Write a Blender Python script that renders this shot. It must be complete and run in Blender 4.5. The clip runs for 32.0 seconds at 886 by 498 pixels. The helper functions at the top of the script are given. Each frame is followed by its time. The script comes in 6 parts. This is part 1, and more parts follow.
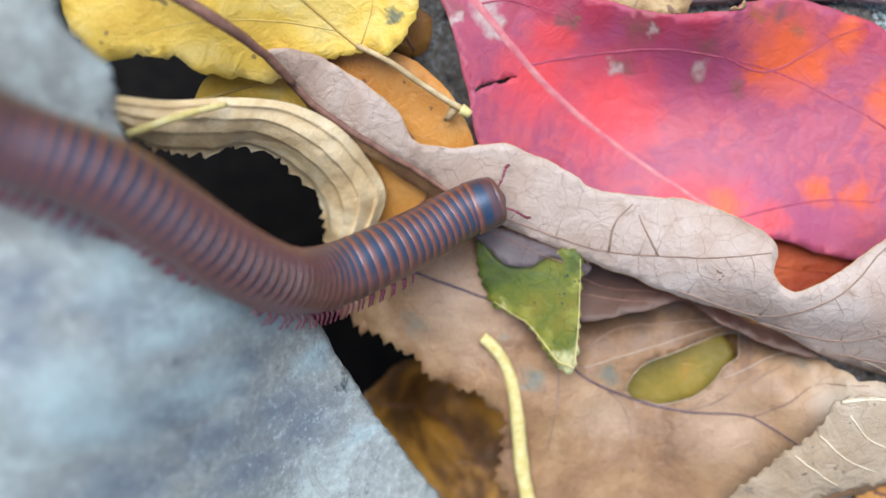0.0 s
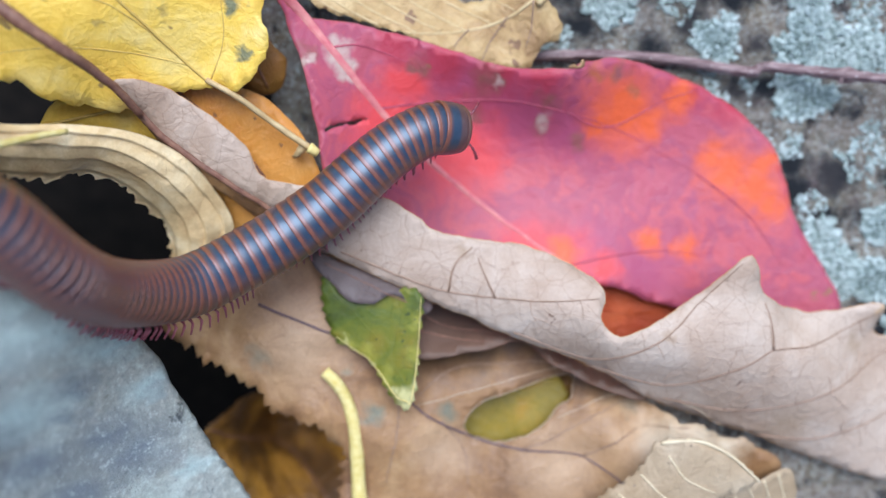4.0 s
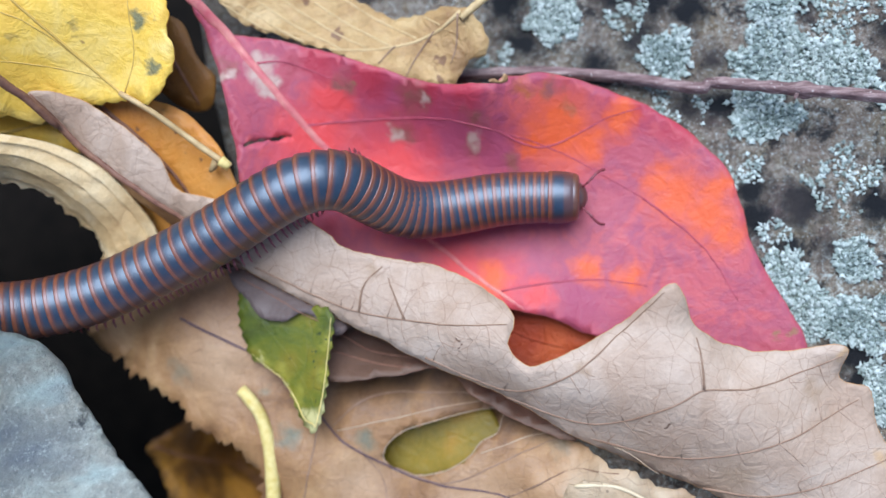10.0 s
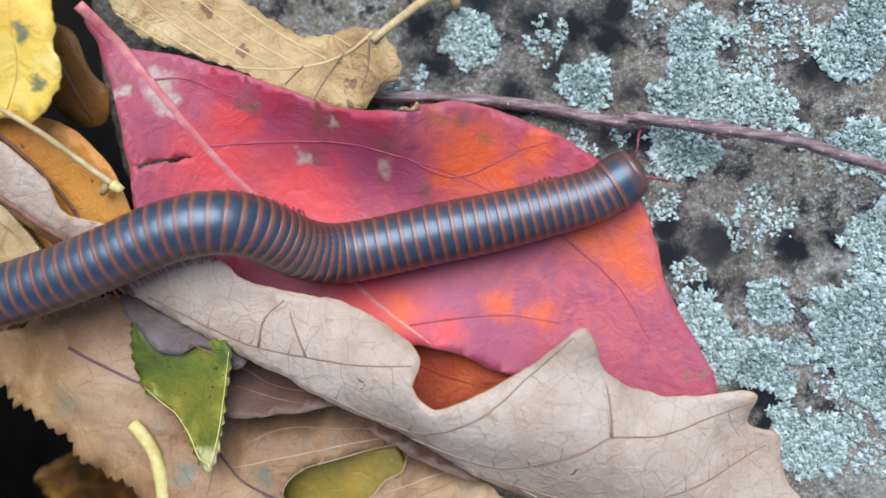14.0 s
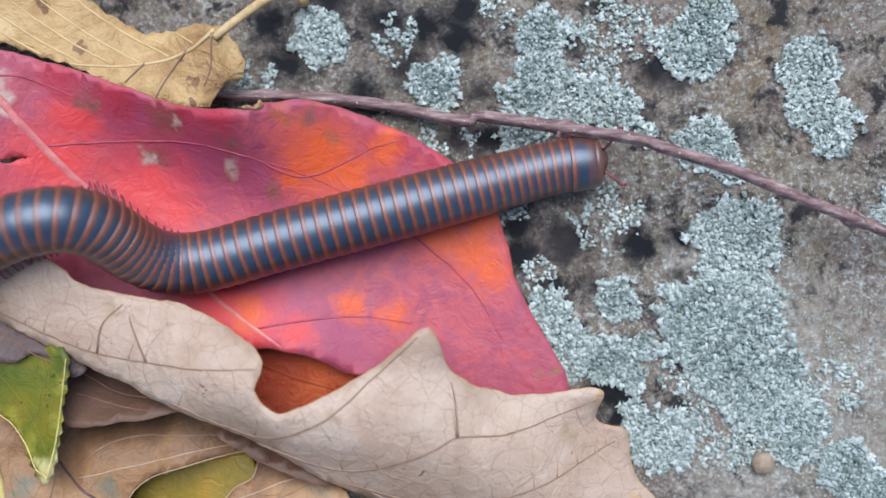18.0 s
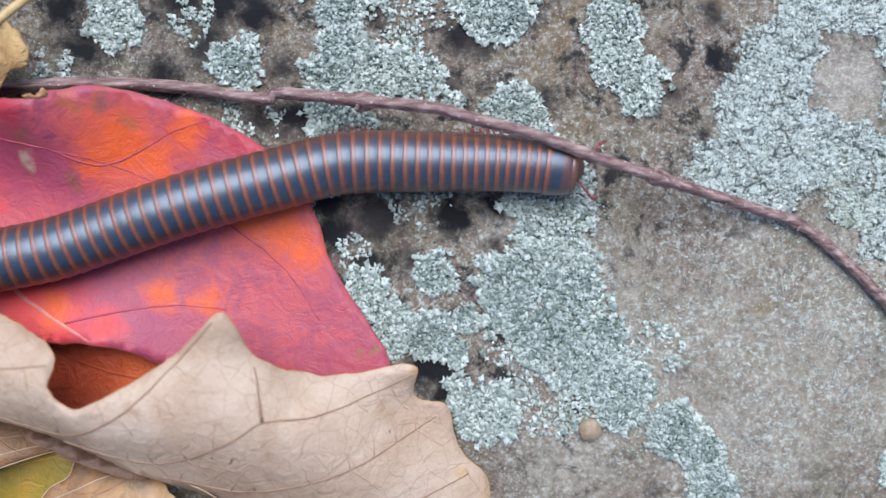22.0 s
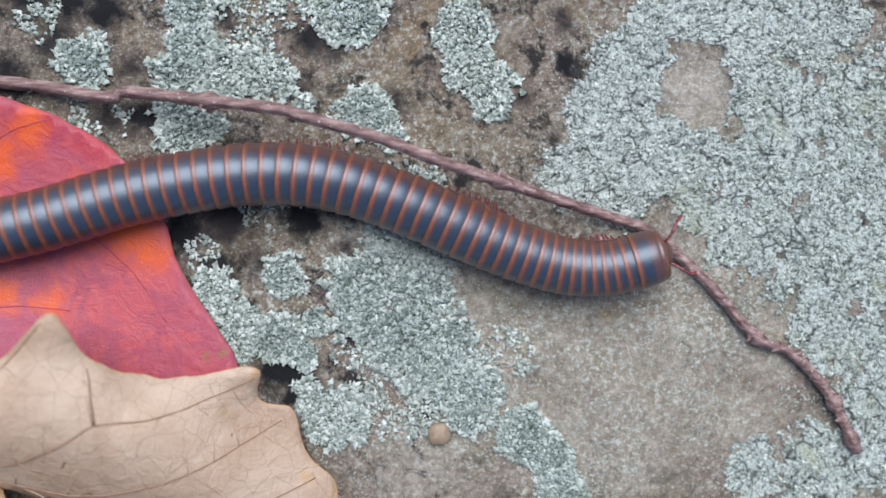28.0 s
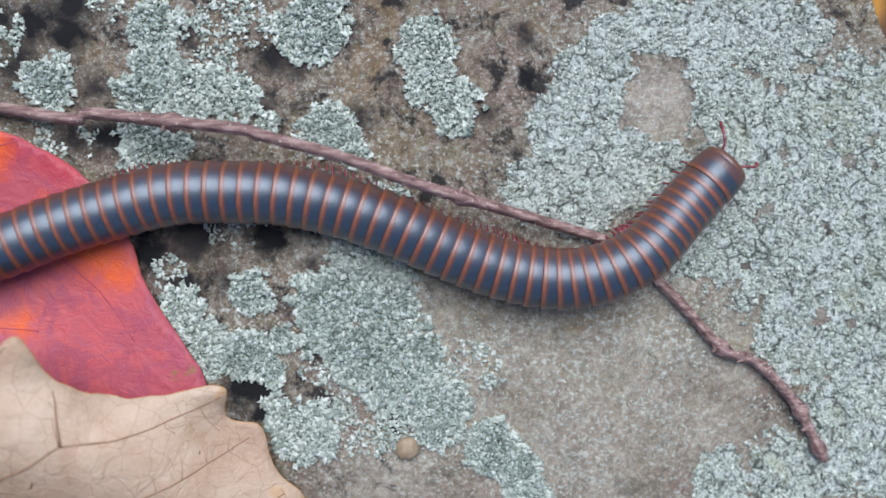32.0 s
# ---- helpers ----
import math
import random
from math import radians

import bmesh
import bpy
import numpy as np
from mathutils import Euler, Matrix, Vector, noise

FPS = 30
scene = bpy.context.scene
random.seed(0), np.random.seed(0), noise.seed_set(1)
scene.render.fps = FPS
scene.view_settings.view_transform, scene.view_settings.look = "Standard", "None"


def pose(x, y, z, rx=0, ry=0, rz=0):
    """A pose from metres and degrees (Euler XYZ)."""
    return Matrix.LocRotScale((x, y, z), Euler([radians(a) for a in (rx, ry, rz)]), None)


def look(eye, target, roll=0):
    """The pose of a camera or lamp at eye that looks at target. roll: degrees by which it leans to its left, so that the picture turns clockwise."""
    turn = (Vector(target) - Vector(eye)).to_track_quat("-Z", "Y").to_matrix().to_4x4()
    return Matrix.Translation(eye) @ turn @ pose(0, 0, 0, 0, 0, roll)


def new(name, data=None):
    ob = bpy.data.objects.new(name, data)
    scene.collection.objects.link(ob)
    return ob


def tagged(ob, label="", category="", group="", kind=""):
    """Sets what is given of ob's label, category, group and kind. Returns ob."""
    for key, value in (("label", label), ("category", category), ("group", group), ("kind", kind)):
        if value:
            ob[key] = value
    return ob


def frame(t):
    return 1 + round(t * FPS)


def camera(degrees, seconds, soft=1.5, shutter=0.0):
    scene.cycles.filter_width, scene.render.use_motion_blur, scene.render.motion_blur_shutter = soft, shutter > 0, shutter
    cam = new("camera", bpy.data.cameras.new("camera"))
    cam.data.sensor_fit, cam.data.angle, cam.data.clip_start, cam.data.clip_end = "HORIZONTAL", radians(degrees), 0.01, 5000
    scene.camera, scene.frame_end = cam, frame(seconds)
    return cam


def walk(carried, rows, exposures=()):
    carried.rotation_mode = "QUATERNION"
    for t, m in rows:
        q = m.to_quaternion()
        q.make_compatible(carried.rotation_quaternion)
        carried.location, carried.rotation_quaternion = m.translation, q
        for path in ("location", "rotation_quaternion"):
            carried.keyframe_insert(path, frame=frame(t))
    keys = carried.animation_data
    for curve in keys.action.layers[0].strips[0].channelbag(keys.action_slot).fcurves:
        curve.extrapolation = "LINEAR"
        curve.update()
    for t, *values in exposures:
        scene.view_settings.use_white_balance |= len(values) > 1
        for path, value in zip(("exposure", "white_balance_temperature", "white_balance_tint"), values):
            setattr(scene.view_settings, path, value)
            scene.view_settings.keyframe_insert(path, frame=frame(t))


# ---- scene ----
cam = camera(50.00, 32.0)
PATH = [
    (0, pose(-0.03199, 0.00350, 0.13781, -7.096, 5.923, -3.446)),
    (0.5, pose(-0.03774, 0.00596, 0.13737, -8.255, -0.228, -3.543)),
    (1, pose(-0.03695, 0.00660, 0.13973, -6.449, -2.346, -3.569)),
    (1.5, pose(-0.03647, 0.00655, 0.14012, -5.711, -2.390, -3.089)),
    (2, pose(-0.03206, 0.00470, 0.14008, -5.596, 0.872, -2.363)),
    (2.5, pose(-0.02939, 0.00363, 0.13969, -5.700, 2.587, -2.208)),
    (3, pose(-0.01535, -0.00187, 0.13617, -5.046, 14.038, 0.279)),
    (3.5, pose(-0.03084, 0.00436, 0.14003, -7.248, 0.710, -0.568)),
    (4, pose(-0.02388, 0.00394, 0.14063, -4.834, 0.348, -0.573)),
    (4.5, pose(-0.01639, 0.00573, 0.14410, -0.359, 1.222, -1.174)),
    (6.5, pose(0.01098, -0.00096, 0.13295, -1.349, 12.872, 0.745)),
    (7, pose(0.01382, -0.00181, 0.13234, -0.937, 12.376, 0.380)),
    (7.5, pose(0.01402, -0.00244, 0.13220, -0.482, 11.763, 0.316)),
    (8, pose(0.01386, -0.00214, 0.13192, -0.647, 11.688, 0.474)),
    (8.5, pose(0.01171, -0.00243, 0.13235, -0.640, 11.470, 0.735)),
    (9, pose(0.01090, -0.00242, 0.13248, -0.797, 11.342, 0.752)),
    (9.5, pose(0.01161, -0.00257, 0.13246, -0.726, 11.499, 0.728)),
    (10, pose(0.01078, -0.00222, 0.13267, -0.831, 11.163, 0.706)),
    (10.5, pose(0.01278, -0.00241, 0.13261, -0.254, 10.906, 0.625)),
    (11, pose(0.00519, -0.00176, 0.13306, -0.285, 9.733, 1.748)),
    (11.5, pose(0.00948, 0.00094, 0.13310, -1.327, 9.583, 1.906)),
    (12, pose(0.01229, 0.00056, 0.12929, -1.220, 8.389, 2.138)),
    (12.5, pose(0.00837, 0.00337, 0.12650, -2.736, 8.434, 2.969)),
    (13, pose(0.00565, 0.00252, 0.12553, -5.199, 8.300, 3.435)),
    (13.5, pose(0.00770, 0.00461, 0.12690, -4.542, 7.759, 3.203)),
    (14, pose(0.01294, 0.00561, 0.12692, -2.255, 7.174, 2.145)),
    (14.5, pose(0.01178, 0.00599, 0.12797, -2.067, 7.079, 2.585)),
    (16.5, pose(0.01505, 0.00645, 0.12652, -2.019, 5.173, 2.392)),
    (17, pose(0.01631, 0.00585, 0.12636, -2.041, 4.707, 2.288)),
    (17.5, pose(0.02206, 0.00669, 0.12541, -2.338, 3.395, 1.868)),
    (18, pose(0.02288, 0.00512, 0.12475, -1.914, 2.832, 1.714)),
    (18.5, pose(0.02421, 0.00549, 0.12460, -2.313, 2.857, 1.712)),
    (19, pose(0.02494, 0.00494, 0.12439, -2.275, 2.852, 1.683)),
    (19.5, pose(0.02476, 0.00411, 0.12408, -2.000, 2.374, 1.575)),
    (20, pose(0.02136, 0.00347, 0.12388, -1.893, 3.257, 1.802)),
    (20.5, pose(0.02312, 0.00419, 0.12308, -2.120, 3.113, 1.286)),
    (21, pose(0.03109, 0.00611, 0.12240, -2.818, 2.480, 0.423)),
    (21.5, pose(0.04157, 0.00545, 0.12056, -3.251, 1.687, -0.877)),
    (22, pose(0.04346, 0.00393, 0.12152, -2.846, 1.123, -1.408)),
    (22.5, pose(0.04828, 0.00370, 0.12143, -2.748, 0.076, -1.785)),
    (23, pose(0.05398, 0.00443, 0.12184, -2.904, -0.650, -1.998)),
    (23.5, pose(0.06099, 0.00431, 0.12172, -2.608, -1.028, -2.216)),
    (24, pose(0.06341, 0.00430, 0.12136, -2.532, -1.069, -1.956)),
    (24.5, pose(0.06399, 0.00383, 0.12116, -2.413, -1.733, -1.970)),
    (25, pose(0.06523, 0.00380, 0.12117, -2.607, -1.373, -1.701)),
    (25.5, pose(0.06438, 0.00462, 0.12084, -3.130, -1.726, -1.508)),
    (26, pose(0.06246, 0.00398, 0.12071, -3.051, -1.336, -1.140)),
    (26.5, pose(0.05979, 0.00283, 0.12122, -2.560, -1.085, -0.705)),
    (28.5, pose(0.05745, 0.00296, 0.12114, -2.147, -1.324, -0.772)),
    (29, pose(0.05740, 0.00231, 0.12158, -1.889, -1.415, -0.769)),
    (29.5, pose(0.05846, 0.00387, 0.12170, -2.355, -1.084, -0.945)),
    (30, pose(0.05819, 0.00421, 0.12186, -2.186, -1.367, -0.999)),
    (30.5, pose(0.05937, 0.00462, 0.12224, -2.061, -1.372, -1.168)),
    (31, pose(0.05851, 0.00657, 0.12152, -3.011, -1.016, -0.595)),
    (31.5, pose(0.06050, 0.00750, 0.12092, -3.694, -0.581, -0.850)),
    (32, pose(0.06251, 0.00571, 0.12172, -2.732, -1.008, -1.558)),
]
walk(cam, PATH, exposures=[(0, 1.13, 5790, 9), (3, 1.06, 5680, 8), (4.5, 1.08, 5660, 8), (7, 0.9, 5850, 8), (9, 0.95, 5800, 8), (11.5, 1.07, 5700, 6), (13, 1.06, 5830, 4),
    (14.2, 0.93, 5900, 6), (17, 0.88, 6100, 10), (20, 0.88, 6150, 12), (22, 0.98, 6300, 11), (25, 0.91, 6550, 11), (29, 0.83, 6650, 11), (32, 0.81, 6600, 11)])
cam.data.dof.use_dof = True
cam.data.dof.focus_distance = 0.119
cam.data.dof.aperture_fstop = 9.5

# ---- light ----
world = bpy.data.worlds.new("sky")
scene.world = world
world.use_nodes = True
wn = world.node_tree.nodes
sky = wn.new("ShaderNodeTexSky")
sky.sky_type = "NISHITA"
sky.sun_disc = False
sky.sun_elevation = radians(74)
sky.sun_rotation = radians(20)
sky.air_density = 1.0
wn["Background"].inputs["Strength"].default_value = 0.078
world.node_tree.links.new(sky.outputs[0], wn["Background"].inputs[0])
sun_data = bpy.data.lights.new("sun", "SUN")
sun_data.energy = 2.5
sun_data.angle = radians(46)
sun_data.color = (0.95, 0.985, 1.03)
sun = new("sun", sun_data)
sun.matrix_world = look((0.02, 0.26, 0.5), (0, 0, 0))

# ---- geometry helpers (all lengths below in millimetres) ----
MM = 0.001
rng = np.random.default_rng(7)


def spline(pts, step, closed=False):
    """Catmull-Rom curve through pts, resampled at an even step."""
    p = np.array(pts, float)
    n = len(p)
    idx = range(n if closed else n - 1)
    out = []
    for i in idx:
        a, b = p[i], p[(i + 1) % n]
        z = p[(i - 1) % n] if closed or i > 0 else 2 * a - b
        c = p[(i + 2) % n] if closed or i < n - 2 else 2 * b - a
        k = max(4, int(np.linalg.norm(b - a) / step * 2))
        u = np.linspace(0, 1, k, endpoint=False)[:, None]
        out.append(0.5 * (2 * a + (b - z) * u + (2 * z - 5 * a + 4 * b - c) * u**2 + (3 * a - z - 3 * b + c) * u**3))
    out = np.concatenate(out + ([] if closed else [p[-1:]]))
    if closed:
        out = np.concatenate([out, out[:1]])
    s = np.r_[0, np.cumsum(np.linalg.norm(np.diff(out, axis=0), axis=1))]
    m = max(3, int(s[-1] / step))
    at = np.linspace(0, s[-1], m + 1)
    out = np.stack([np.interp(at, s, out[:, k]) for k in range(out.shape[1])], 1)
    return out[:-1] if closed else out


def thin_plate(ctrl, soft=0.3):
    """A smooth height z(x, y) through control points (x, y, z)."""
    c = np.array(ctrl, float)
    n = len(c)

    def kernel(d):
        return d * d * np.log(d + 1e-6)

    d = np.linalg.norm(c[:, None, :2] - c[None, :, :2], axis=2)
    a = np.zeros((n + 3, n + 3))
    a[:n, :n] = kernel(d) + soft * np.eye(n) * 10
    a[:n, n], a[:n, n + 1 :] = 1, c[:, :2]
    a[n, :n], a[n + 1 :, :n] = 1, c[:, :2].T
    w = np.linalg.solve(a, np.r_[c[:, 2], 0, 0, 0])

    def height(xy):
        xy = np.atleast_2d(np.asarray(xy, float))[:, :2]
        dd = np.linalg.norm(xy[:, None] - c[None, :, :2], axis=2)
        return kernel(dd) @ w[:n] + w[n] + xy @ w[n + 1 :]

    return height


def wobble(xy, size, seed=0.0):
    """Smooth noise, about -1 to 1, over plan points."""
    return np.array([noise.noise(Vector((x / size, y / size, seed))) for x, y in np.atleast_2d(xy)[:, :2]])


def inside(pts, poly):
    """Which plan points lie in a closed polygon."""
    x, y = pts[:, 0], pts[:, 1]
    r = np.zeros(len(pts), bool)
    j = len(poly) - 1
    for i in range(len(poly)):
        (xi, yi), (xj, yj) = poly[i][:2], poly[j][:2]
        cross = (yi > y) != (yj > y)
        r ^= cross & (x < (xj - xi) * (y - yi) / (yj - yi + 1e-12) + xi)
        j = i
    return r


def mesh_object(name, verts, faces, mat, parent=None, label="", smooth=True):
    me = bpy.data.meshes.new(name)
    me.from_pydata([tuple(v) for v in np.asarray(verts) * MM], [], [tuple(int(i) for i in f) for f in faces])
    me.validate()
    if smooth:
        me.polygons.foreach_set("use_smooth", [True] * len(me.polygons))
    for m in mat if isinstance(mat, (list, tuple)) else [mat]:
        me.materials.append(m)
    ob = new(name, me)
    if parent:
        ob.parent = parent
    if label:
        ob["label"] = label
    return ob


def tube(path, radii, sides=8, flat=1.0):
    """Vertices and faces of a tapered tube along a path; radii a number or one for each point."""
    p = np.asarray(path, float)
    n = len(p)
    r = np.broadcast_to(np.asarray(radii, float), (n,))
    t = np.gradient(p, axis=0)
    t /= np.linalg.norm(t, axis=1)[:, None] + 1e-9
    side = np.cross(t, (0, 0, 1.0))
    side /= np.linalg.norm(side, axis=1)[:, None] + 1e-9
    up = np.cross(side, t)
    a = np.linspace(0, 2 * np.pi, sides, endpoint=False)
    v = (p[:, None] + r[:, None, None] * (np.cos(a)[None, :, None] * side[:, None] + flat * np.sin(a)[None, :, None] * up[:, None])).reshape(-1, 3)
    f = [(i * sides + k, i * sides + (k + 1) % sides, (i + 1) * sides + (k + 1) % sides, (i + 1) * sides + k) for i in range(n - 1) for k in range(sides)]
    f += [tuple(range(sides))[::-1], tuple((n - 1) * sides + k for k in range(sides))]
    return v, f


def sheet(outline, inner=(), step=0.7, grid=1.5, teeth=0.0, tooth_len=2.5, toothed=None, rough=0.25, holes=(), seed=1.0, thick=0.3, lip=0.0, ruffle=0.0):
    """A leaf blade: triangles inside a curved outline, its height a smooth surface through the outline and inner points.
    Returns vertices, faces and the height function."""
    from mathutils.geometry import delaunay_2d_cdt

    border = spline(outline, step, closed=True)
    ctrl = list(outline) + list(inner)
    height = thin_plate(ctrl)
    t = np.roll(border, -1, axis=0) - np.roll(border, 1, axis=0)
    nrm = np.stack([t[:, 1], -t[:, 0]], 1)
    nrm /= np.linalg.norm(nrm, axis=1)[:, None] + 1e-9
    area = 0.5 * np.sum(border[:, 0] * np.roll(border[:, 1], -1) - np.roll(border[:, 0], -1) * border[:, 1])
    if area < 0:
        nrm = -nrm
    s = np.arange(len(border)) * step
    amount = np.full(len(border), teeth)
    if toothed is not None:
        lo, hi = toothed
        u = np.arange(len(border)) / len(border)
        amount = np.where((u >= lo) & (u <= hi), teeth, teeth * 0.08)
    saw = (s / tooth_len + 0.35 * wobble(np.stack([s, 0 * s], 1), 6, seed)) % 1.0
    off = amount * (saw - 0.3) + rough * wobble(np.stack([s, 0 * s], 1), 3.1, seed + 5) + 0.4 * rough * wobble(np.stack([s, 0 * s], 1), 0.9, seed + 9)
    rim = border[:, :2] + nrm * off[:, None]
    loops = [rim]
    for h in holes:
        loops.append(spline(h, step, closed=True)[:, :2] + 0.15 * rng.normal(size=(len(spline(h, step, closed=True)), 2)))
    lo, hi = rim.min(0), rim.max(0)
    gx, gy = np.meshgrid(np.arange(lo[0], hi[0], grid), np.arange(lo[1], hi[1], grid * 0.87))
    gx[1::2] += grid / 2
    pts = np.stack([gx.ravel(), gy.ravel()], 1) + rng.uniform(-0.15, 0.15, (gx.size, 2)) * grid
    pts = pts[inside(pts, rim)]
    near = np.min(np.linalg.norm(pts[:, None] - rim[None, ::2], axis=2), axis=1) > grid * 0.45
    pts = pts[near]
    for lp in loops[1:]:
        pts = pts[~inside(pts, lp)]
    co, edges = [], []
    for lp in loops:
        b = len(co)
        co += [Vector(q) for q in lp]
        edges += [(b + i, b + (i + 1) % len(lp)) for i in range(len(lp))]
    co += [Vector(q) for q in pts]
    v2, _, faces, *_ = delaunay_2d_cdt(co, edges, [], 0, 1e-5)
    v2 = np.array([(q.x, q.y) for q in v2])
    mid = np.array([v2[list(f)].mean(0) for f in faces])
    keep = inside(mid, rim)
    for lp in loops[1:]:
        keep &= ~inside(mid, lp)
    faces = [tuple(f) if np.cross(v2[f[1]] - v2[f[0]], v2[f[2]] - v2[f[0]]) > 0 else tuple(f)[::-1] for f, k in zip(faces, keep) if k]

    def lift(xy):
        z = height(xy) + rough * 0.8 * wobble(xy, 9.0, seed) + rough * 0.35 * wobble(xy, 2.6, seed + 3)
        if lip or ruffle:
            d = np.min(np.linalg.norm(np.asarray(xy)[:, None, :2] - rim[None, ::3], axis=2), axis=1)
            z = z + lip * np.exp(-d / 1.6) + ruffle * np.exp(-d / 4) * wobble(xy, 5.5, seed + 20)
        return z

    z = lift(v2)
    n = len(v2)
    top = np.c_[v2, z]
    under = np.c_[v2, z - thick]
    count = {}
    for f in faces:
        for i in range(3):
            e = (f[i], f[(i + 1) % 3])
            count[e] = 1
    sides = [(b, a, a + n, b + n) for a, b in count if (b, a) not in count]
    allf = faces + [tuple(i + n for i in f[::-1]) for f in faces] + sides
    lift.rim = rim
    return np.concatenate([top, under]), allf, lift


# ---- materials ----
def material(name, rough=0.6, spec=0.4):
    m = bpy.data.materials.new(name)
    m.use_nodes = True
    b = m.node_tree.nodes["Principled BSDF"]
    b.inputs["Roughness"].default_value = rough
    b.inputs["Specular IOR Level"].default_value = spec
    return m, m.node_tree.nodes, m.node_tree.links, b


def coords(n, l, scale=1000.0):
    """Object space in millimetres."""
    tc = n.new("ShaderNodeTexCoord")
    mp = n.new("ShaderNodeMapping")
    mp.inputs["Scale"].default_value = (scale,) * 3
    l.new(tc.outputs["Object"], mp.inputs["Vector"])
    return mp.outputs["Vector"]


def noise_tex(n, l, vec, scale, detail=4.0, rough=0.6, distort=0.0):
    t = n.new("ShaderNodeTexNoise")
    t.inputs["Scale"].default_value = scale
    t.inputs["Detail"].default_value = detail
    t.inputs["Roughness"].default_value = rough
    t.inputs["Distortion"].default_value = distort
    l.new(vec, t.inputs["Vector"])
    return t.outputs["Fac"]


def ramp(n, l, fac, stops):
    r = n.new("ShaderNodeValToRGB")
    while len(r.color_ramp.elements) < len(stops):
        r.color_ramp.elements.new(0.5)
    for e, (at, c) in zip(r.color_ramp.elements, stops):
        e.position = at
        e.color = (*c, 1)
    l.new(fac, r.inputs["Fac"])
    return r.outputs["Color"]


def mix(n, l, fac, a, b, mode="MIX"):
    x = n.new("ShaderNodeMix")
    x.data_type = "RGBA"
    x.blend_type = mode
    for s, v in ((x.inputs["Factor"], fac), (x.inputs[6], a), (x.inputs[7], b)):
        if isinstance(v, (int, float)):
            s.default_value = v
        elif isinstance(v, tuple):
            s.default_value = (*v, 1)
        else:
            l.new(v, s)
    return x.outputs[2]


def bump(n, l, b, heights, strength=0.5, distance=0.0002):
    prev = None
    for h, s in heights:
        k = n.new("ShaderNodeBump")
        k.inputs["Strength"].default_value = s * strength
        k.inputs["Distance"].default_value = distance
        l.new(h, k.inputs["Height"])
        if prev:
            l.new(prev, k.inputs["Normal"])
        prev = k.outputs["Normal"]
    l.new(prev, b.inputs["Normal"])


def vein_net(n, l, vec, scale, width):
    """1 away from the veins of a fine net, 0 on them."""
    t = n.new("ShaderNodeTexVoronoi")
    t.feature = "DISTANCE_TO_EDGE"
    t.inputs["Scale"].default_value = scale
    l.new(vec, t.inputs["Vector"])
    return ramp(n, l, t.outputs["Distance"], [(0.0, (0, 0, 0)), (width, (1, 1, 1))])


def marks_on(n, l, col, marks):
    """Marks at places of their own, stains and painted shade: (colour, softness, [(x, y, radius), ...]) in millimetres.
    """
    tc = n.new("ShaderNodeTexCoord")
    mp = n.new("ShaderNodeMapping")
    mp.inputs["Scale"].default_value = (1000, 1000, 0)
    l.new(tc.outputs["Object"], mp.inputs["Vector"])
    nz = n.new("ShaderNodeTexNoise")
    nz.inputs["Scale"].default_value = 0.45
    nz.inputs["Detail"].default_value = 5.0
    l.new(mp.outputs["Vector"], nz.inputs["Vector"])
    shift = n.new("ShaderNodeVectorMath")
    shift.operation = "MULTIPLY_ADD"
    shift.inputs[1].default_value = (5, 5, 0)
    l.new(nz.outputs["Color"], shift.inputs[0])
    l.new(mp.outputs["Vector"], shift.inputs[2])
    for colour, soft, places in marks:
        total = None
        for x, y, r in places:
            d = n.new("ShaderNodeVectorMath")
            d.operation = "DISTANCE"
            d.inputs[1].default_value = (x + 2.5, y + 2.5, 0)
            l.new(shift.outputs[0], d.inputs[0])
            m = n.new("ShaderNodeMapRange")
            m.inputs["From Min"].default_value = r * (1 + soft)
            m.inputs["From Max"].default_value = r * (1 - soft)
            l.new(d.outputs["Value"], m.inputs["Value"])
            if total is None:
                total = m.outputs[0]
            else:
                k = n.new("ShaderNodeMath")
                k.operation = "MAXIMUM"
                l.new(total, k.inputs[0])
                l.new(m.outputs[0], k.inputs[1])
                total = k.outputs[0]
        col = mix(n, l, total, col, colour)
    return col


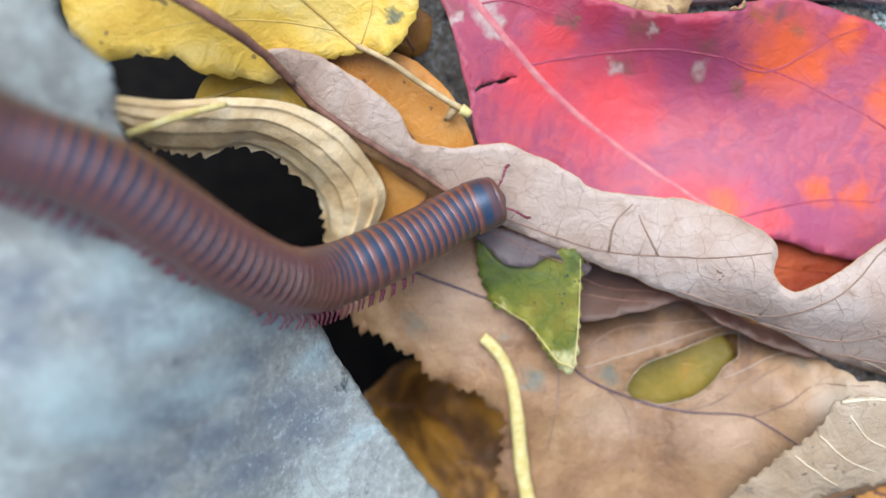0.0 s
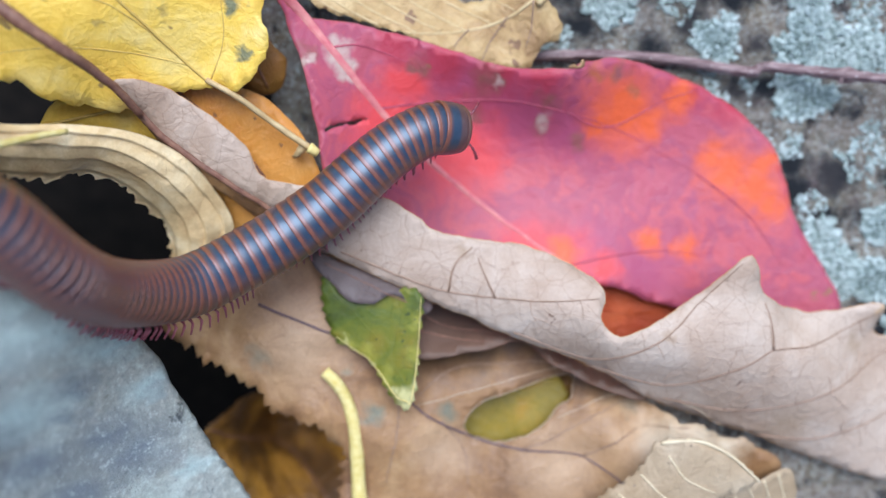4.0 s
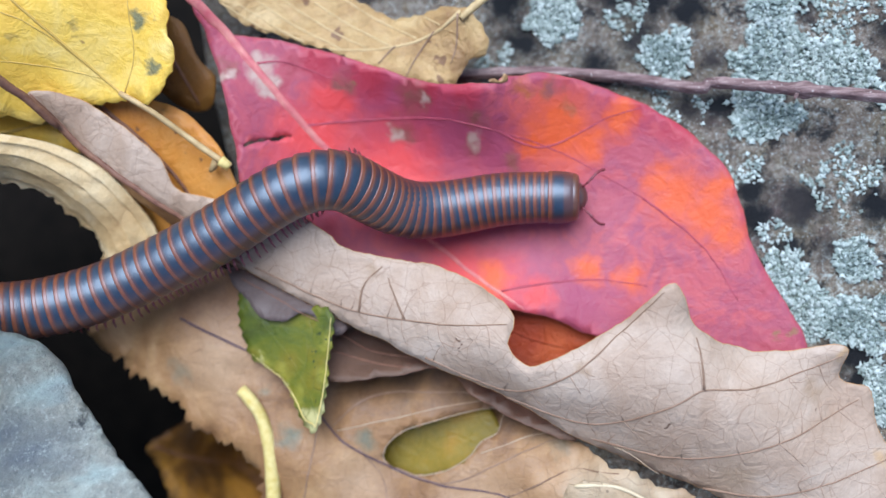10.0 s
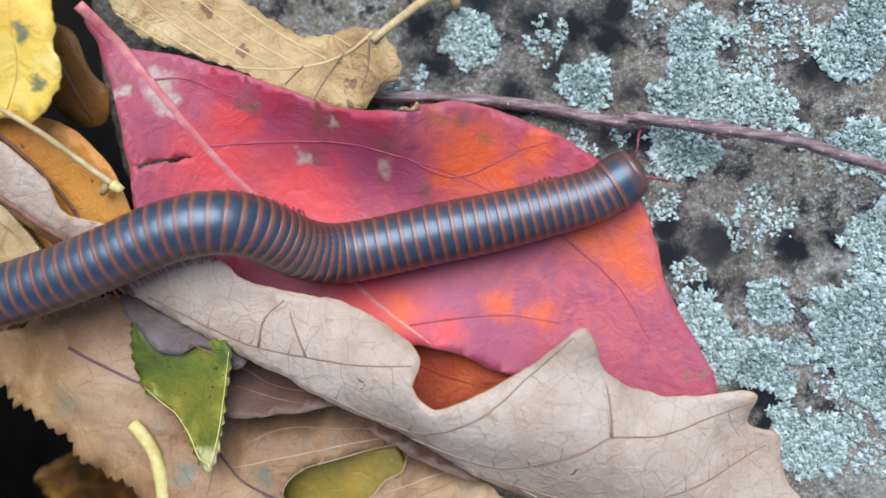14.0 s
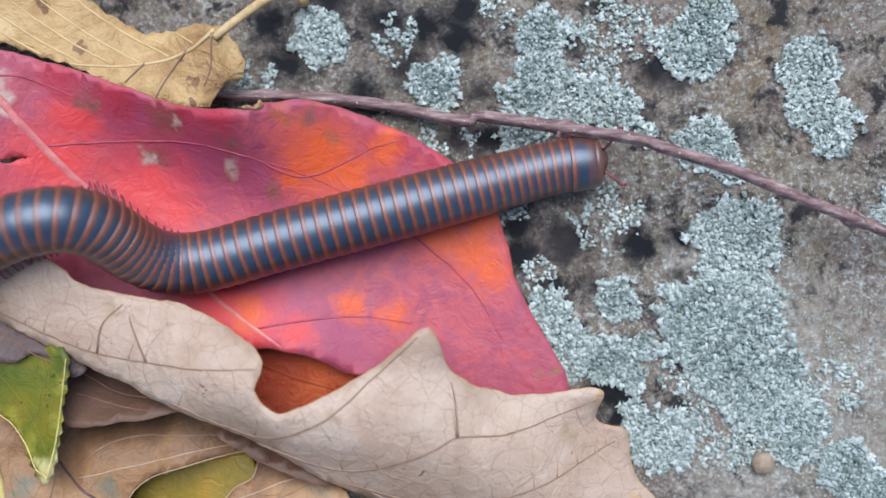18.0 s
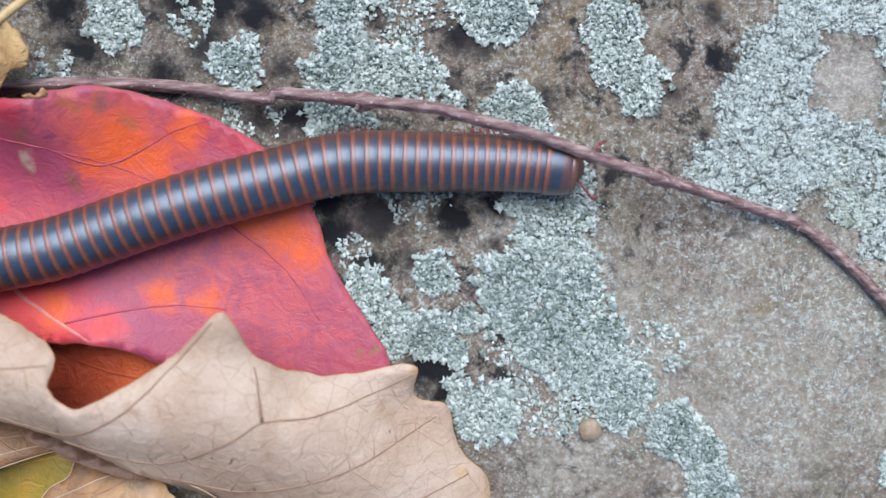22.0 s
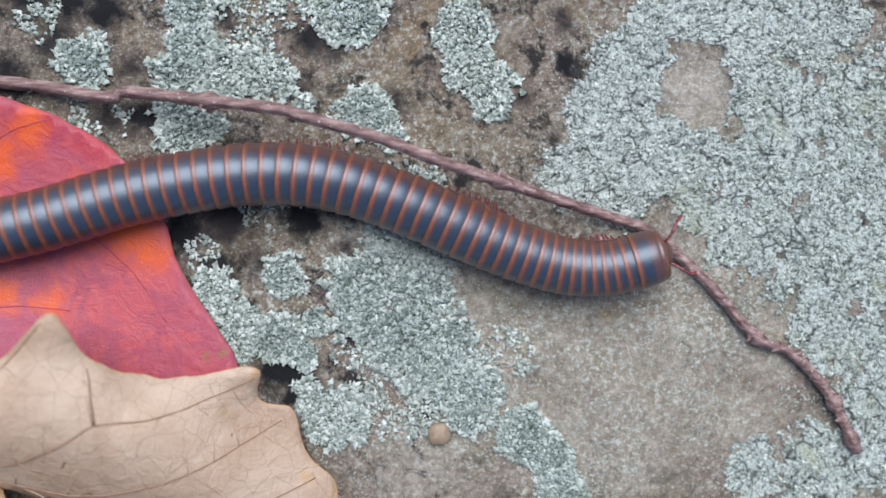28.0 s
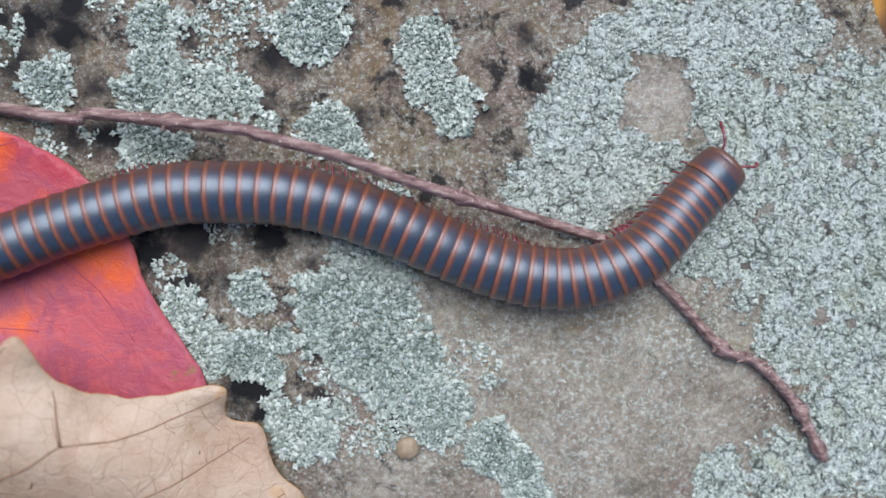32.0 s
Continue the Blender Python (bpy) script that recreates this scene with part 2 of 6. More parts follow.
def leaf_material(name, tones, vein, marks=(), patch=None, spot=None, rough=0.5, net=0.28, net_amount=0.35, blot=0.05, wrinkle=0.4, web_relief=0.5):
    """Leaf skin: broad tones, patches of another colour, small dark spots, and a net of fine veins."""
    m, n, l, b = material(name, rough, 0.45)
    vec = coords(n, l)
    broad = noise_tex(n, l, vec, blot, 5, 0.6, 0.6)
    col = ramp(n, l, broad, tones)
    if patch:
        where = ramp(n, l, noise_tex(n, l, vec, patch[1], 3, 0.5, 0.4), [(patch[2], (0, 0, 0)), (patch[2] + 0.06, (1, 1, 1))])
        col = mix(n, l, where, col, patch[0])
    if marks:
        col = marks_on(n, l, col, marks)
    grain = noise_tex(n, l, vec, 2.2, 4, 0.7)
    col = mix(n, l, 0.16, col, ramp(n, l, grain, [(0.3, tuple(0.55 * c for c in tones[0][1])), (0.7, tones[-1][1])]))
    warp = n.new("ShaderNodeVectorMath")
    warp.operation = "ADD"
    nz = n.new("ShaderNodeTexNoise")
    nz.inputs["Scale"].default_value = 0.25
    l.new(vec, nz.inputs["Vector"])
    l.new(vec, warp.inputs[0])
    l.new(nz.outputs["Color"], warp.inputs[1])
    web = vein_net(n, l, warp.outputs[0], net, 0.022)
    fine = vein_net(n, l, warp.outputs[0], net * 3.2, 0.06)
    inv = n.new("ShaderNodeInvert")
    l.new(web, inv.inputs["Color"])
    sc = n.new("ShaderNodeMath")
    sc.operation = "MULTIPLY"
    sc.inputs[1].default_value = net_amount
    l.new(inv.outputs["Color"], sc.inputs[0])
    col = mix(n, l, sc.outputs[0], col, vein)
    if spot:
        where = ramp(n, l, noise_tex(n, l, vec, spot[1], 2, 0.5), [(spot[2], (0, 0, 0)), (spot[2] + 0.03, (1, 1, 1))])
        col = mix(n, l, where, col, spot[0])
    l.new(col, b.inputs["Base Color"])
    l.new(ramp(n, l, grain, [(0.2, (rough - 0.1,) * 3), (0.8, (rough + 0.15,) * 3)]), b.inputs["Roughness"])
    bump(n, l, b, [(web, web_relief), (fine, 0.25), (grain, 0.3)], 0.6, 0.0002)
    fold = noise_tex(n, l, vec, 0.33, 6, 0.62, 0.8)
    k = n.new("ShaderNodeBump")
    k.inputs["Strength"].default_value = wrinkle
    k.inputs["Distance"].default_value = 0.0012
    l.new(fold, k.inputs["Height"])
    l.new(b.inputs["Normal"].links[0].from_socket, k.inputs["Normal"])
    l.new(k.outputs["Normal"], b.inputs["Normal"])
    return m


RED = leaf_material("red_leaf_skin", [(0.3, (0.33, 0.042, 0.06)), (0.42, (0.42, 0.075, 0.10)), (0.5, (0.34, 0.062, 0.10)), (0.58, (0.48, 0.082, 0.09)), (0.7, (0.33, 0.062, 0.11))], (0.22, 0.02, 0.05), marks=[
    ((0.34, 0.06, 0.115), 0.8, [(-16.3, 14.2, 5.3), (-22.6, 16.4, 4.5), (-13.1, 11.4, 4.5), (-2.6, -7.6, 3.7), (4.2, -10.3, 4.5), (-20.0, 11.1, 3.1), (-7.0, 8.6, 3.0)]),
    ((0.66, 0.055, 0.05), 0.6, [(-32.3, 10.4, 4.5), (-22.6, 6.5, 5.7), (-29.8, 15.7, 3.0), (-7.8, -10.1, 4.5), (-12.4, -8.1, 3.8), (-18.7, 4.4, 3.0), (-1.7, -10.5, 2.2)]),
    ((0.40, 0.03, 0.05), 0.6, [(-24.0, 19.3, 2.9), (-16.6, 17.8, 3.3), (-11.2, 17.1, 2.9), (-31.1, 21.1, 2.2), (10.6, 14.7, 2.9), (16.5, 13.2, 2.9)]),
    ((0.70, 0.10, 0.012), 0.6, [(1.1, 11.9, 4.6), (4.9, 10.6, 2.6), (-2.5, 10.3, 1.9), (9.2, 13.3, 2.2), (17.0, 3.0, 3.7), (20.7, 0.9, 3.3), (23.0, -1.9, 2.5), (14.7, 5.1, 2.2), (-7.8, -8.2, 2.1), (5.2, -6.9, 1.9), (10.8, -8.1, 1.8), (22.0, 3.9, 2.2)]),
    ((0.40, 0.10, 0.03), 0.8, [(-3.5, 16.6, 1.1), (-0.5, 16.9, 0.9), (2.2, 14.6, 0.7)]),
    ((0.26, 0.13, 0.06), 0.45, [(-28.6, 18.1, 0.5), (-27.4, 18.0, 0.6), (-26.2, 18.1, 0.4), (-18.9, 16.6, 0.5), (-17.6, 16.1, 0.5), (-16.6, 15.6, 0.4), (-21.4, 12.3, 0.6), (-20.6, 11.3, 0.5), (-9.8, 13.4, 0.5), (-5.4, 7.9, 0.5), (-11.2, 11.0, 0.4), (30.0, -15.2, 0.7), (31.4, -14.0, 0.4)]),
    ((0.25, 0.075, 0.062), 0.8, [(-27.7, 18.2, 1.2), (-29.1, 18.3, 0.7), (-18.3, 16.4, 1.6), (-17.0, 15.4, 0.9), (-20.4, 11.8, 1.5), (-19.2, 11.1, 0.8), (-10.8, 10.1, 0.9), (-9.8, 13.4, 1.0), (-5.4, 7.9, 1.0), (-42.6, 19.3, 0.9), (0.4, 17.2, 1.0)]),
    ((0.48, 0.34, 0.27), 0.6, [(-39.4, 20.6, 0.9), (-38.5, 19.4, 1.5), (-37.6, 17.8, 1.2), (-37.2, 16.6, 0.7), (-43.0, 18.4, 0.7), (-10.5, 10.7, 0.9), (-21.7, 11.6, 0.8), (-17.0, 15.6, 0.5)])],
    rough=0.5, net=0.32, net_amount=0.1, wrinkle=0.3, web_relief=0.18, blot=0.13)
OAK = leaf_material("pale_oak_skin", [(0.3, (0.35, 0.225, 0.145)), (0.5, (0.44, 0.31, 0.22)), (0.7, (0.53, 0.405, 0.31))], (0.20, 0.10, 0.05), rough=0.58, net=0.36, net_amount=0.42, blot=0.09, wrinkle=0.42, web_relief=0.2,
    marks=[((0.36, 0.24, 0.15), 0.8, [(24.1, -32.9, 2.8), (-22.3, -7.4, 1.1), (33.5, -21.5, 1.1), (5.5, -18.2, 0.7)]), ((0.14, 0.07, 0.04), 0.3, [(13.9, -25.8, 0.3), (15.6, -25.5, 0.2), (-10.2, -15.9, 0.2), (33.7, -23.5, 0.2)]), ((0.47, 0.30, 0.16), 0.5, [(46.3, -32.7, 1.4), (42.8, -30.4, 1.0), (37.1, -16.6, 0.8)])])
TAN = leaf_material("tan_skin", [(0.3, (0.125, 0.052, 0.019)), (0.42, (0.22, 0.105, 0.041)), (0.55, (0.31, 0.16, 0.062)), (0.7, (0.47, 0.28, 0.125))], (0.12, 0.06, 0.03), rough=0.5, net=0.3, net_amount=0.25, wrinkle=0.38, blot=0.085,
    # upper browns mix own tone with painted shade; darkest marks paint the oak's shade
    marks=[((0.13, 0.13, 0.085), 0.7, [(-37.0, -17.2, 1.1), (-34.8, -30.6, 1.3), (-50.4, -22.1, 1.4), (-28.2, -16.5, 1.3), (-24.3, -30.6, 1.1), (-38.6, -24.3, 0.7), (-45.3, -18.3, 0.8), (2.5, -31.0, 1.0)]), ((0.19, 0.085, 0.036), 0.9, [(-43.5, -13.0, 5.0), (-37.5, -13.0, 4.0), (-48.5, -13.5, 3.0)]), ((0.46, 0.29, 0.165), 0.9, [(4.0, -35.4, 4.4), (-7.9, -39.2, 4.6), (-44.4, -20.6, 5.0), (-25.2, -36.5, 3.2)]), ((0.50, 0.39, 0.26), 0.9, [(11.3, -34.4, 4.0), (7.0, -35.2, 2.9), (14.9, -35.7, 2.9)]), ((0.10, 0.055, 0.035), 0.8, [(-26.0, -21.2, 4.1), (-21.2, -18.7, 3.6), (-19.8, -22.3, 3.2), (-14.9, -21.7, 3.2), (-11.7, -23.9, 2.4), (-29.0, -15.7, 2.9), (-5.3, -26.5, 2.3), (-0.7, -27.4, 2.3)])])
DEEPRED = leaf_material("deep_red_skin", [(0.3, (0.17, 0.014, 0.004)), (0.5, (0.30, 0.036, 0.006)), (0.7, (0.42, 0.075, 0.010))], (0.12, 0.01, 0.004), rough=0.6, net_amount=0.15, wrinkle=0.7)
GOLD = leaf_material("gold_tan_skin", [(0.3, (0.27, 0.14, 0.05)), (0.45, (0.42, 0.25, 0.095)), (0.55, (0.50, 0.32, 0.13)), (0.7, (0.60, 0.42, 0.20))], (0.30, 0.15, 0.05), wrinkle=0.85, blot=0.16, spot=((0.20, 0.10, 0.045), 0.35, 0.66), rough=0.5, net_amount=0.2)
YELLOW = leaf_material("yellow_skin", [(0.3, (0.66, 0.36, 0.03)), (0.5, (0.80, 0.50, 0.06)), (0.7, (0.85, 0.62, 0.20))], (0.42, 0.24, 0.03), marks=[((0.10, 0.12, 0.07), 0.4, [(-50.1, 24.3, 1.0), (-49.5, 18.3, 0.9), (-71.7, 32.5, 0.7), (-57.4, 33.6, 0.4)]), ((0.46, 0.30, 0.06), 0.5, [(-61.9, 30.8, 0.5), (-67.5, 26.4, 0.4), (-54.2, 29.4, 0.5), (-64.7, 21.3, 0.6), (-70.3, 24.0, 0.4), (-58.4, 23.4, 0.4), (-67.9, 33.2, 0.5)])], spot=((0.30, 0.18, 0.05), 0.3, 0.70), rough=0.5, net_amount=0.16, wrinkle=0.4, web_relief=0.15, blot=0.11)
GREEN = leaf_material("green_skin", [(0.32, (0.035, 0.052, 0.003)), (0.46, (0.075, 0.10, 0.004)), (0.56, (0.13, 0.135, 0.005)), (0.7, (0.20, 0.15, 0.008))], (0.05, 0.07, 0.01), marks=[((0.52, 0.46, 0.20), 0.5, [(-29.7, -27.5, 1.7), (-28.4, -25.3, 0.9), (-28.2, -22.6, 0.6), (-32.0, -26.7, 0.8), (-34.5, -23.4, 0.6), (-38.6, -19.8, 0.5)]), ((0.30, 0.27, 0.03), 0.8, [(-38.0, -21.0, 1.3), (-35.5, -22.4, 1.1), (-28.3, -16.6, 1.1), (-28.1, -21.1, 0.9), (-33.7, -24.5, 1.0)])], spot=((0.035, 0.05, 0.01), 0.7, 0.68), rough=0.55, blot=0.14, wrinkle=0.3)
OLIVE = leaf_material("olive_yellow_skin", [(0.3, (0.15, 0.12, 0.01)), (0.5, (0.24, 0.165, 0.010)), (0.7, (0.42, 0.20, 0.014))], (0.15, 0.12, 0.02), spot=((0.12, 0.06, 0.02), 0.5, 0.68), rough=0.5, blot=0.1, net_amount=0.1, wrinkle=0.25)
ORANGE = leaf_material("orange_brown_skin", [(0.3, (0.42, 0.135, 0.016)), (0.5, (0.57, 0.225, 0.028)), (0.7, (0.62, 0.30, 0.07))], (0.30, 0.10, 0.02), rough=0.45, blot=0.1, spot=((0.22, 0.09, 0.03), 0.5, 0.7), web_relief=0.1, net_amount=0.12)
AMBER = leaf_material("dark_amber_skin", [(0.3, (0.12, 0.05, 0.010)), (0.5, (0.24, 0.10, 0.018)), (0.7, (0.36, 0.17, 0.03))], (0.10, 0.04, 0.01), rough=0.5, net_amount=0.15)
CRUST = leaf_material("tawny_skin", [(0.32, (0.42, 0.25, 0.10)), (0.5, (0.64, 0.44, 0.21)), (0.68, (0.78, 0.61, 0.36))], (0.40, 0.26, 0.12), wrinkle=0.3, web_relief=0.08, net_amount=0.12, blot=0.12, spot=((0.2, 0.12, 0.05), 0.25, 0.74), rough=0.55)
MAUVE = leaf_material("mauve_grey_skin", [(0.3, (0.075, 0.048, 0.042)), (0.5, (0.11, 0.075, 0.066)), (0.7, (0.16, 0.115, 0.10))], (0.16, 0.09, 0.07), rough=0.55, wrinkle=0.6)
# mauve-brown tones deepened to hold the shade below the oak leaf's lower edge
DUSK = leaf_material("shaded_brown_skin", [(0.3, (0.065, 0.031, 0.018)), (0.5, (0.115, 0.060, 0.036)), (0.7, (0.18, 0.105, 0.066))], (0.05, 0.028, 0.02), rough=0.55, net_amount=0.2, wrinkle=0.35)
BUFF = leaf_material("buff_underside_skin", [(0.3, (0.23, 0.14, 0.065)), (0.45, (0.35, 0.23, 0.12)), (0.56, (0.41, 0.285, 0.165)), (0.7, (0.50, 0.375, 0.24))], (0.24, 0.15, 0.08), rough=0.55, net_amount=0.12, wrinkle=0.5, spot=((0.22, 0.15, 0.09), 0.5, 0.68))
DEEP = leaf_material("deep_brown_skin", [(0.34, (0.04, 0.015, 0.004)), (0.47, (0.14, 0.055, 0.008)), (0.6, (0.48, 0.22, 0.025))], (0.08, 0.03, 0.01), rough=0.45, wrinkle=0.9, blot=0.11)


def plain_material(name, a, b_, scale=1.5, rough=0.6, spec=0.3, bumps=0.4):
    m, n, l, b = material(name, rough, spec)
    vec = coords(n, l)
    f = noise_tex(n, l, vec, scale, 6, 0.65)
    l.new(ramp(n, l, f, [(0.32, a), (0.68, b_)]), b.inputs["Base Color"])
    bump(n, l, b, [(f, 1.0)], bumps, 0.0002)
    return m


STEM_YELLOW = plain_material("stem_yellow", (0.55, 0.40, 0.10), (0.70, 0.57, 0.25), 0.8, 0.5)
STEM_TAN = plain_material("stem_tan", (0.38, 0.24, 0.10), (0.55, 0.40, 0.20), 0.8, 0.55)
STEM_DARK = plain_material("stem_dark", (0.14, 0.06, 0.04), (0.26, 0.13, 0.08), 0.8, 0.5)
STEM_PLUM = plain_material("stem_plum", (0.07, 0.04, 0.045), (0.15, 0.09, 0.09), 0.8, 0.5)
VEIN_RED = plain_material("vein_red", (0.50, 0.10, 0.12), (0.62, 0.25, 0.21), 0.5, 0.5)
VEIN_DARKRED = plain_material("vein_dark_red", (0.25, 0.035, 0.06), (0.40, 0.07, 0.10), 0.5, 0.5)
VEIN_OAK = plain_material("vein_oak", (0.20, 0.115, 0.07), (0.30, 0.19, 0.125), 0.5, 0.55)
EDGE_RED = plain_material("edge_red", (0.16, 0.035, 0.03), (0.34, 0.09, 0.06), 0.6, 0.5)
EDGE_OAK = plain_material("edge_oak", (0.36, 0.17, 0.06), (0.52, 0.29, 0.12), 0.6, 0.5)
VEIN_FINE = plain_material("vein_oak_fine", (0.30, 0.195, 0.135), (0.39, 0.27, 0.195), 0.5, 0.55)
VEIN_GOLD = plain_material("vein_gold", (0.46, 0.31, 0.14), (0.60, 0.44, 0.23), 0.5, 0.55)
VEIN_BUFF = plain_material("vein_buff", (0.36, 0.25, 0.16), (0.46, 0.34, 0.23), 0.5, 0.55)
VEIN_PALE = plain_material("vein_pale", (0.58, 0.44, 0.26), (0.68, 0.55, 0.36), 0.5, 0.55)
VEIN_YELLOW = plain_material("vein_yellow", (0.46, 0.28, 0.06), (0.60, 0.40, 0.10), 0.5, 0.5)
def bark_material():
    m, n, l, b = material("twig_bark", 0.6, 0.3)
    tc = n.new("ShaderNodeTexCoord")
    mp = n.new("ShaderNodeMapping")
    mp.inputs["Scale"].default_value = (260, 1500, 1500)
    mp.inputs["Rotation"].default_value = (0, 0, radians(12))
    l.new(tc.outputs["Object"], mp.inputs["Vector"])
    fibre = noise_tex(n, l, mp.outputs["Vector"], 1.1, 6, 0.6)
    col = ramp(n, l, fibre, [(0.3, (0.075, 0.04, 0.038)), (0.5, (0.20, 0.122, 0.115)), (0.7, (0.40, 0.29, 0.265))])
    dots = noise_tex(n, l, coords(n, l), 2.4, 2, 0.5)
    col = mix(n, l, ramp(n, l, dots, [(0.68, (0, 0, 0)), (0.71, (0.8,) * 3)]), col, (0.58, 0.52, 0.48))
    l.new(col, b.inputs["Base Color"])
    bump(n, l, b, [(fibre, 1.0)], 0.5, 0.0002)
    return m


TWIG = bark_material()
# near-black colour carries the deep shade of the hollows between stones and leaves
SOIL_SHADED = plain_material("soil", (0.003, 0.0025, 0.002), (0.011, 0.008, 0.006), 0.3, 0.9, 0.1, 1.0)
PEBBLE = plain_material("pebble_brown", (0.20, 0.14, 0.09), (0.34, 0.26, 0.18), 0.8, 0.6)


def stone_material(name, tones, black, film_at, marks=(), salt=True, stains=(), clean=()):
    m, n, l, b = material(name, 0.85, 0.2)
    vec = coords(n, l)
    broad = noise_tex(n, l, vec, 0.08, 6, 0.62, 0.5)
    col = ramp(n, l, broad, tones)
    if marks:
        col = marks_on(n, l, col, marks)
    grain = noise_tex(n, l, vec, 1.6, 7, 0.8)
    col = mix(n, l, 0.46 if salt else 0.36, col, ramp(n, l, grain, [(0.42, (0.02, 0.017, 0.014)), (0.5, (0.17, 0.125, 0.095)), (0.58, (0.48, 0.41, 0.34))]))
    tint = noise_tex(n, l, vec, 0.13, 6, 0.7, 0.4)
    col = mix(n, l, ramp(n, l, tint, [(0.5, (0, 0, 0)), (0.6, (0.35,) * 3)]), col, (0.30, 0.27, 0.15) if salt else (0.50, 0.47, 0.38))
    mottle = noise_tex(n, l, vec, 0.65, 8, 0.82)
    col = mix(n, l, 0.44 if salt else 0.22, col, ramp(n, l, mottle, [(0.38, (0.035, 0.028, 0.022)), (0.5, (0.25, 0.205, 0.155)), (0.62, (0.54, 0.49, 0.41))]))
    if salt:
        fleck = noise_tex(n, l, vec, 2.3, 4, 0.7)
        col = mix(n, l, ramp(n, l, fleck, [(0.58, (0, 0, 0)), (0.64, (0.75,) * 3)]), col, (0.52, 0.55, 0.52))
        hue = noise_tex(n, l, vec, 0.055, 6, 0.7, 0.8)
        col = mix(n, l, ramp(n, l, hue, [(0.30, (0.5,) * 3), (0.42, (0, 0, 0))]), col, (0.30, 0.19, 0.06))
        col = mix(n, l, ramp(n, l, hue, [(0.58, (0, 0, 0)), (0.7, (0.55,) * 3)]), col, (0.20, 0.115, 0.125))
        where = noise_tex(n, l, vec, 0.07, 3, 0.5, 0.3)
        crumb = noise_tex(n, l, vec, 1.15, 8, 0.85)
        crumb_amount = n.new("ShaderNodeMath")
        crumb_amount.operation = "MULTIPLY"
        l.new(ramp(n, l, where, [(0.4, (0.1,) * 3), (0.62, (1, 1, 1))]), crumb_amount.inputs[0])
        l.new(ramp(n, l, crumb, [(0.515, (0, 0, 0)), (0.57, (0.65,) * 3)]), crumb_amount.inputs[1])
        col = mix(n, l, crumb_amount.outputs[0], col, (0.72, 0.76, 0.69))
    dark = noise_tex(n, l, vec, 0.2, 8, 0.75, 0.3)
    blot = ramp(n, l, dark, [(black, (0, 0, 0)), (black + 0.08, (0.92,) * 3)])
    if clean:
        blot = mix(n, l, marks_on(n, l, (0.0, 0.0, 0.0), [((1, 1, 1), 0.7, clean)]), blot, (0.0, 0.0, 0.0))
    col = mix(n, l, blot, col, (0.02, 0.02, 0.022))
    if film_at:
        film = noise_tex(n, l, vec, 0.11, 8, 0.75, 0.6)
        col = mix(n, l, ramp(n, l, film, [(film_at, (0, 0, 0)), (film_at + 0.12, (0.8,) * 3)]), col, (0.70, 0.73, 0.62))
    if stains:
        col = marks_on(n, l, col, stains)
    if not salt:
        pit = noise_tex(n, l, vec, 0.9, 8, 0.85)
        col = mix(n, l, ramp(n, l, pit, [(0.36, (0.6,) * 3), (0.46, (0, 0, 0))]), col, (0.27, 0.28, 0.26))
        col = mix(n, l, ramp(n, l, pit, [(0.54, (0, 0, 0)), (0.64, (0.7,) * 3)]), col, (0.84, 0.88, 0.80))
    l.new(col, b.inputs["Base Color"])
    bump(n, l, b, [(grain, 1.0), (dark, 0.6)], 1.0, 0.0006)
    return m


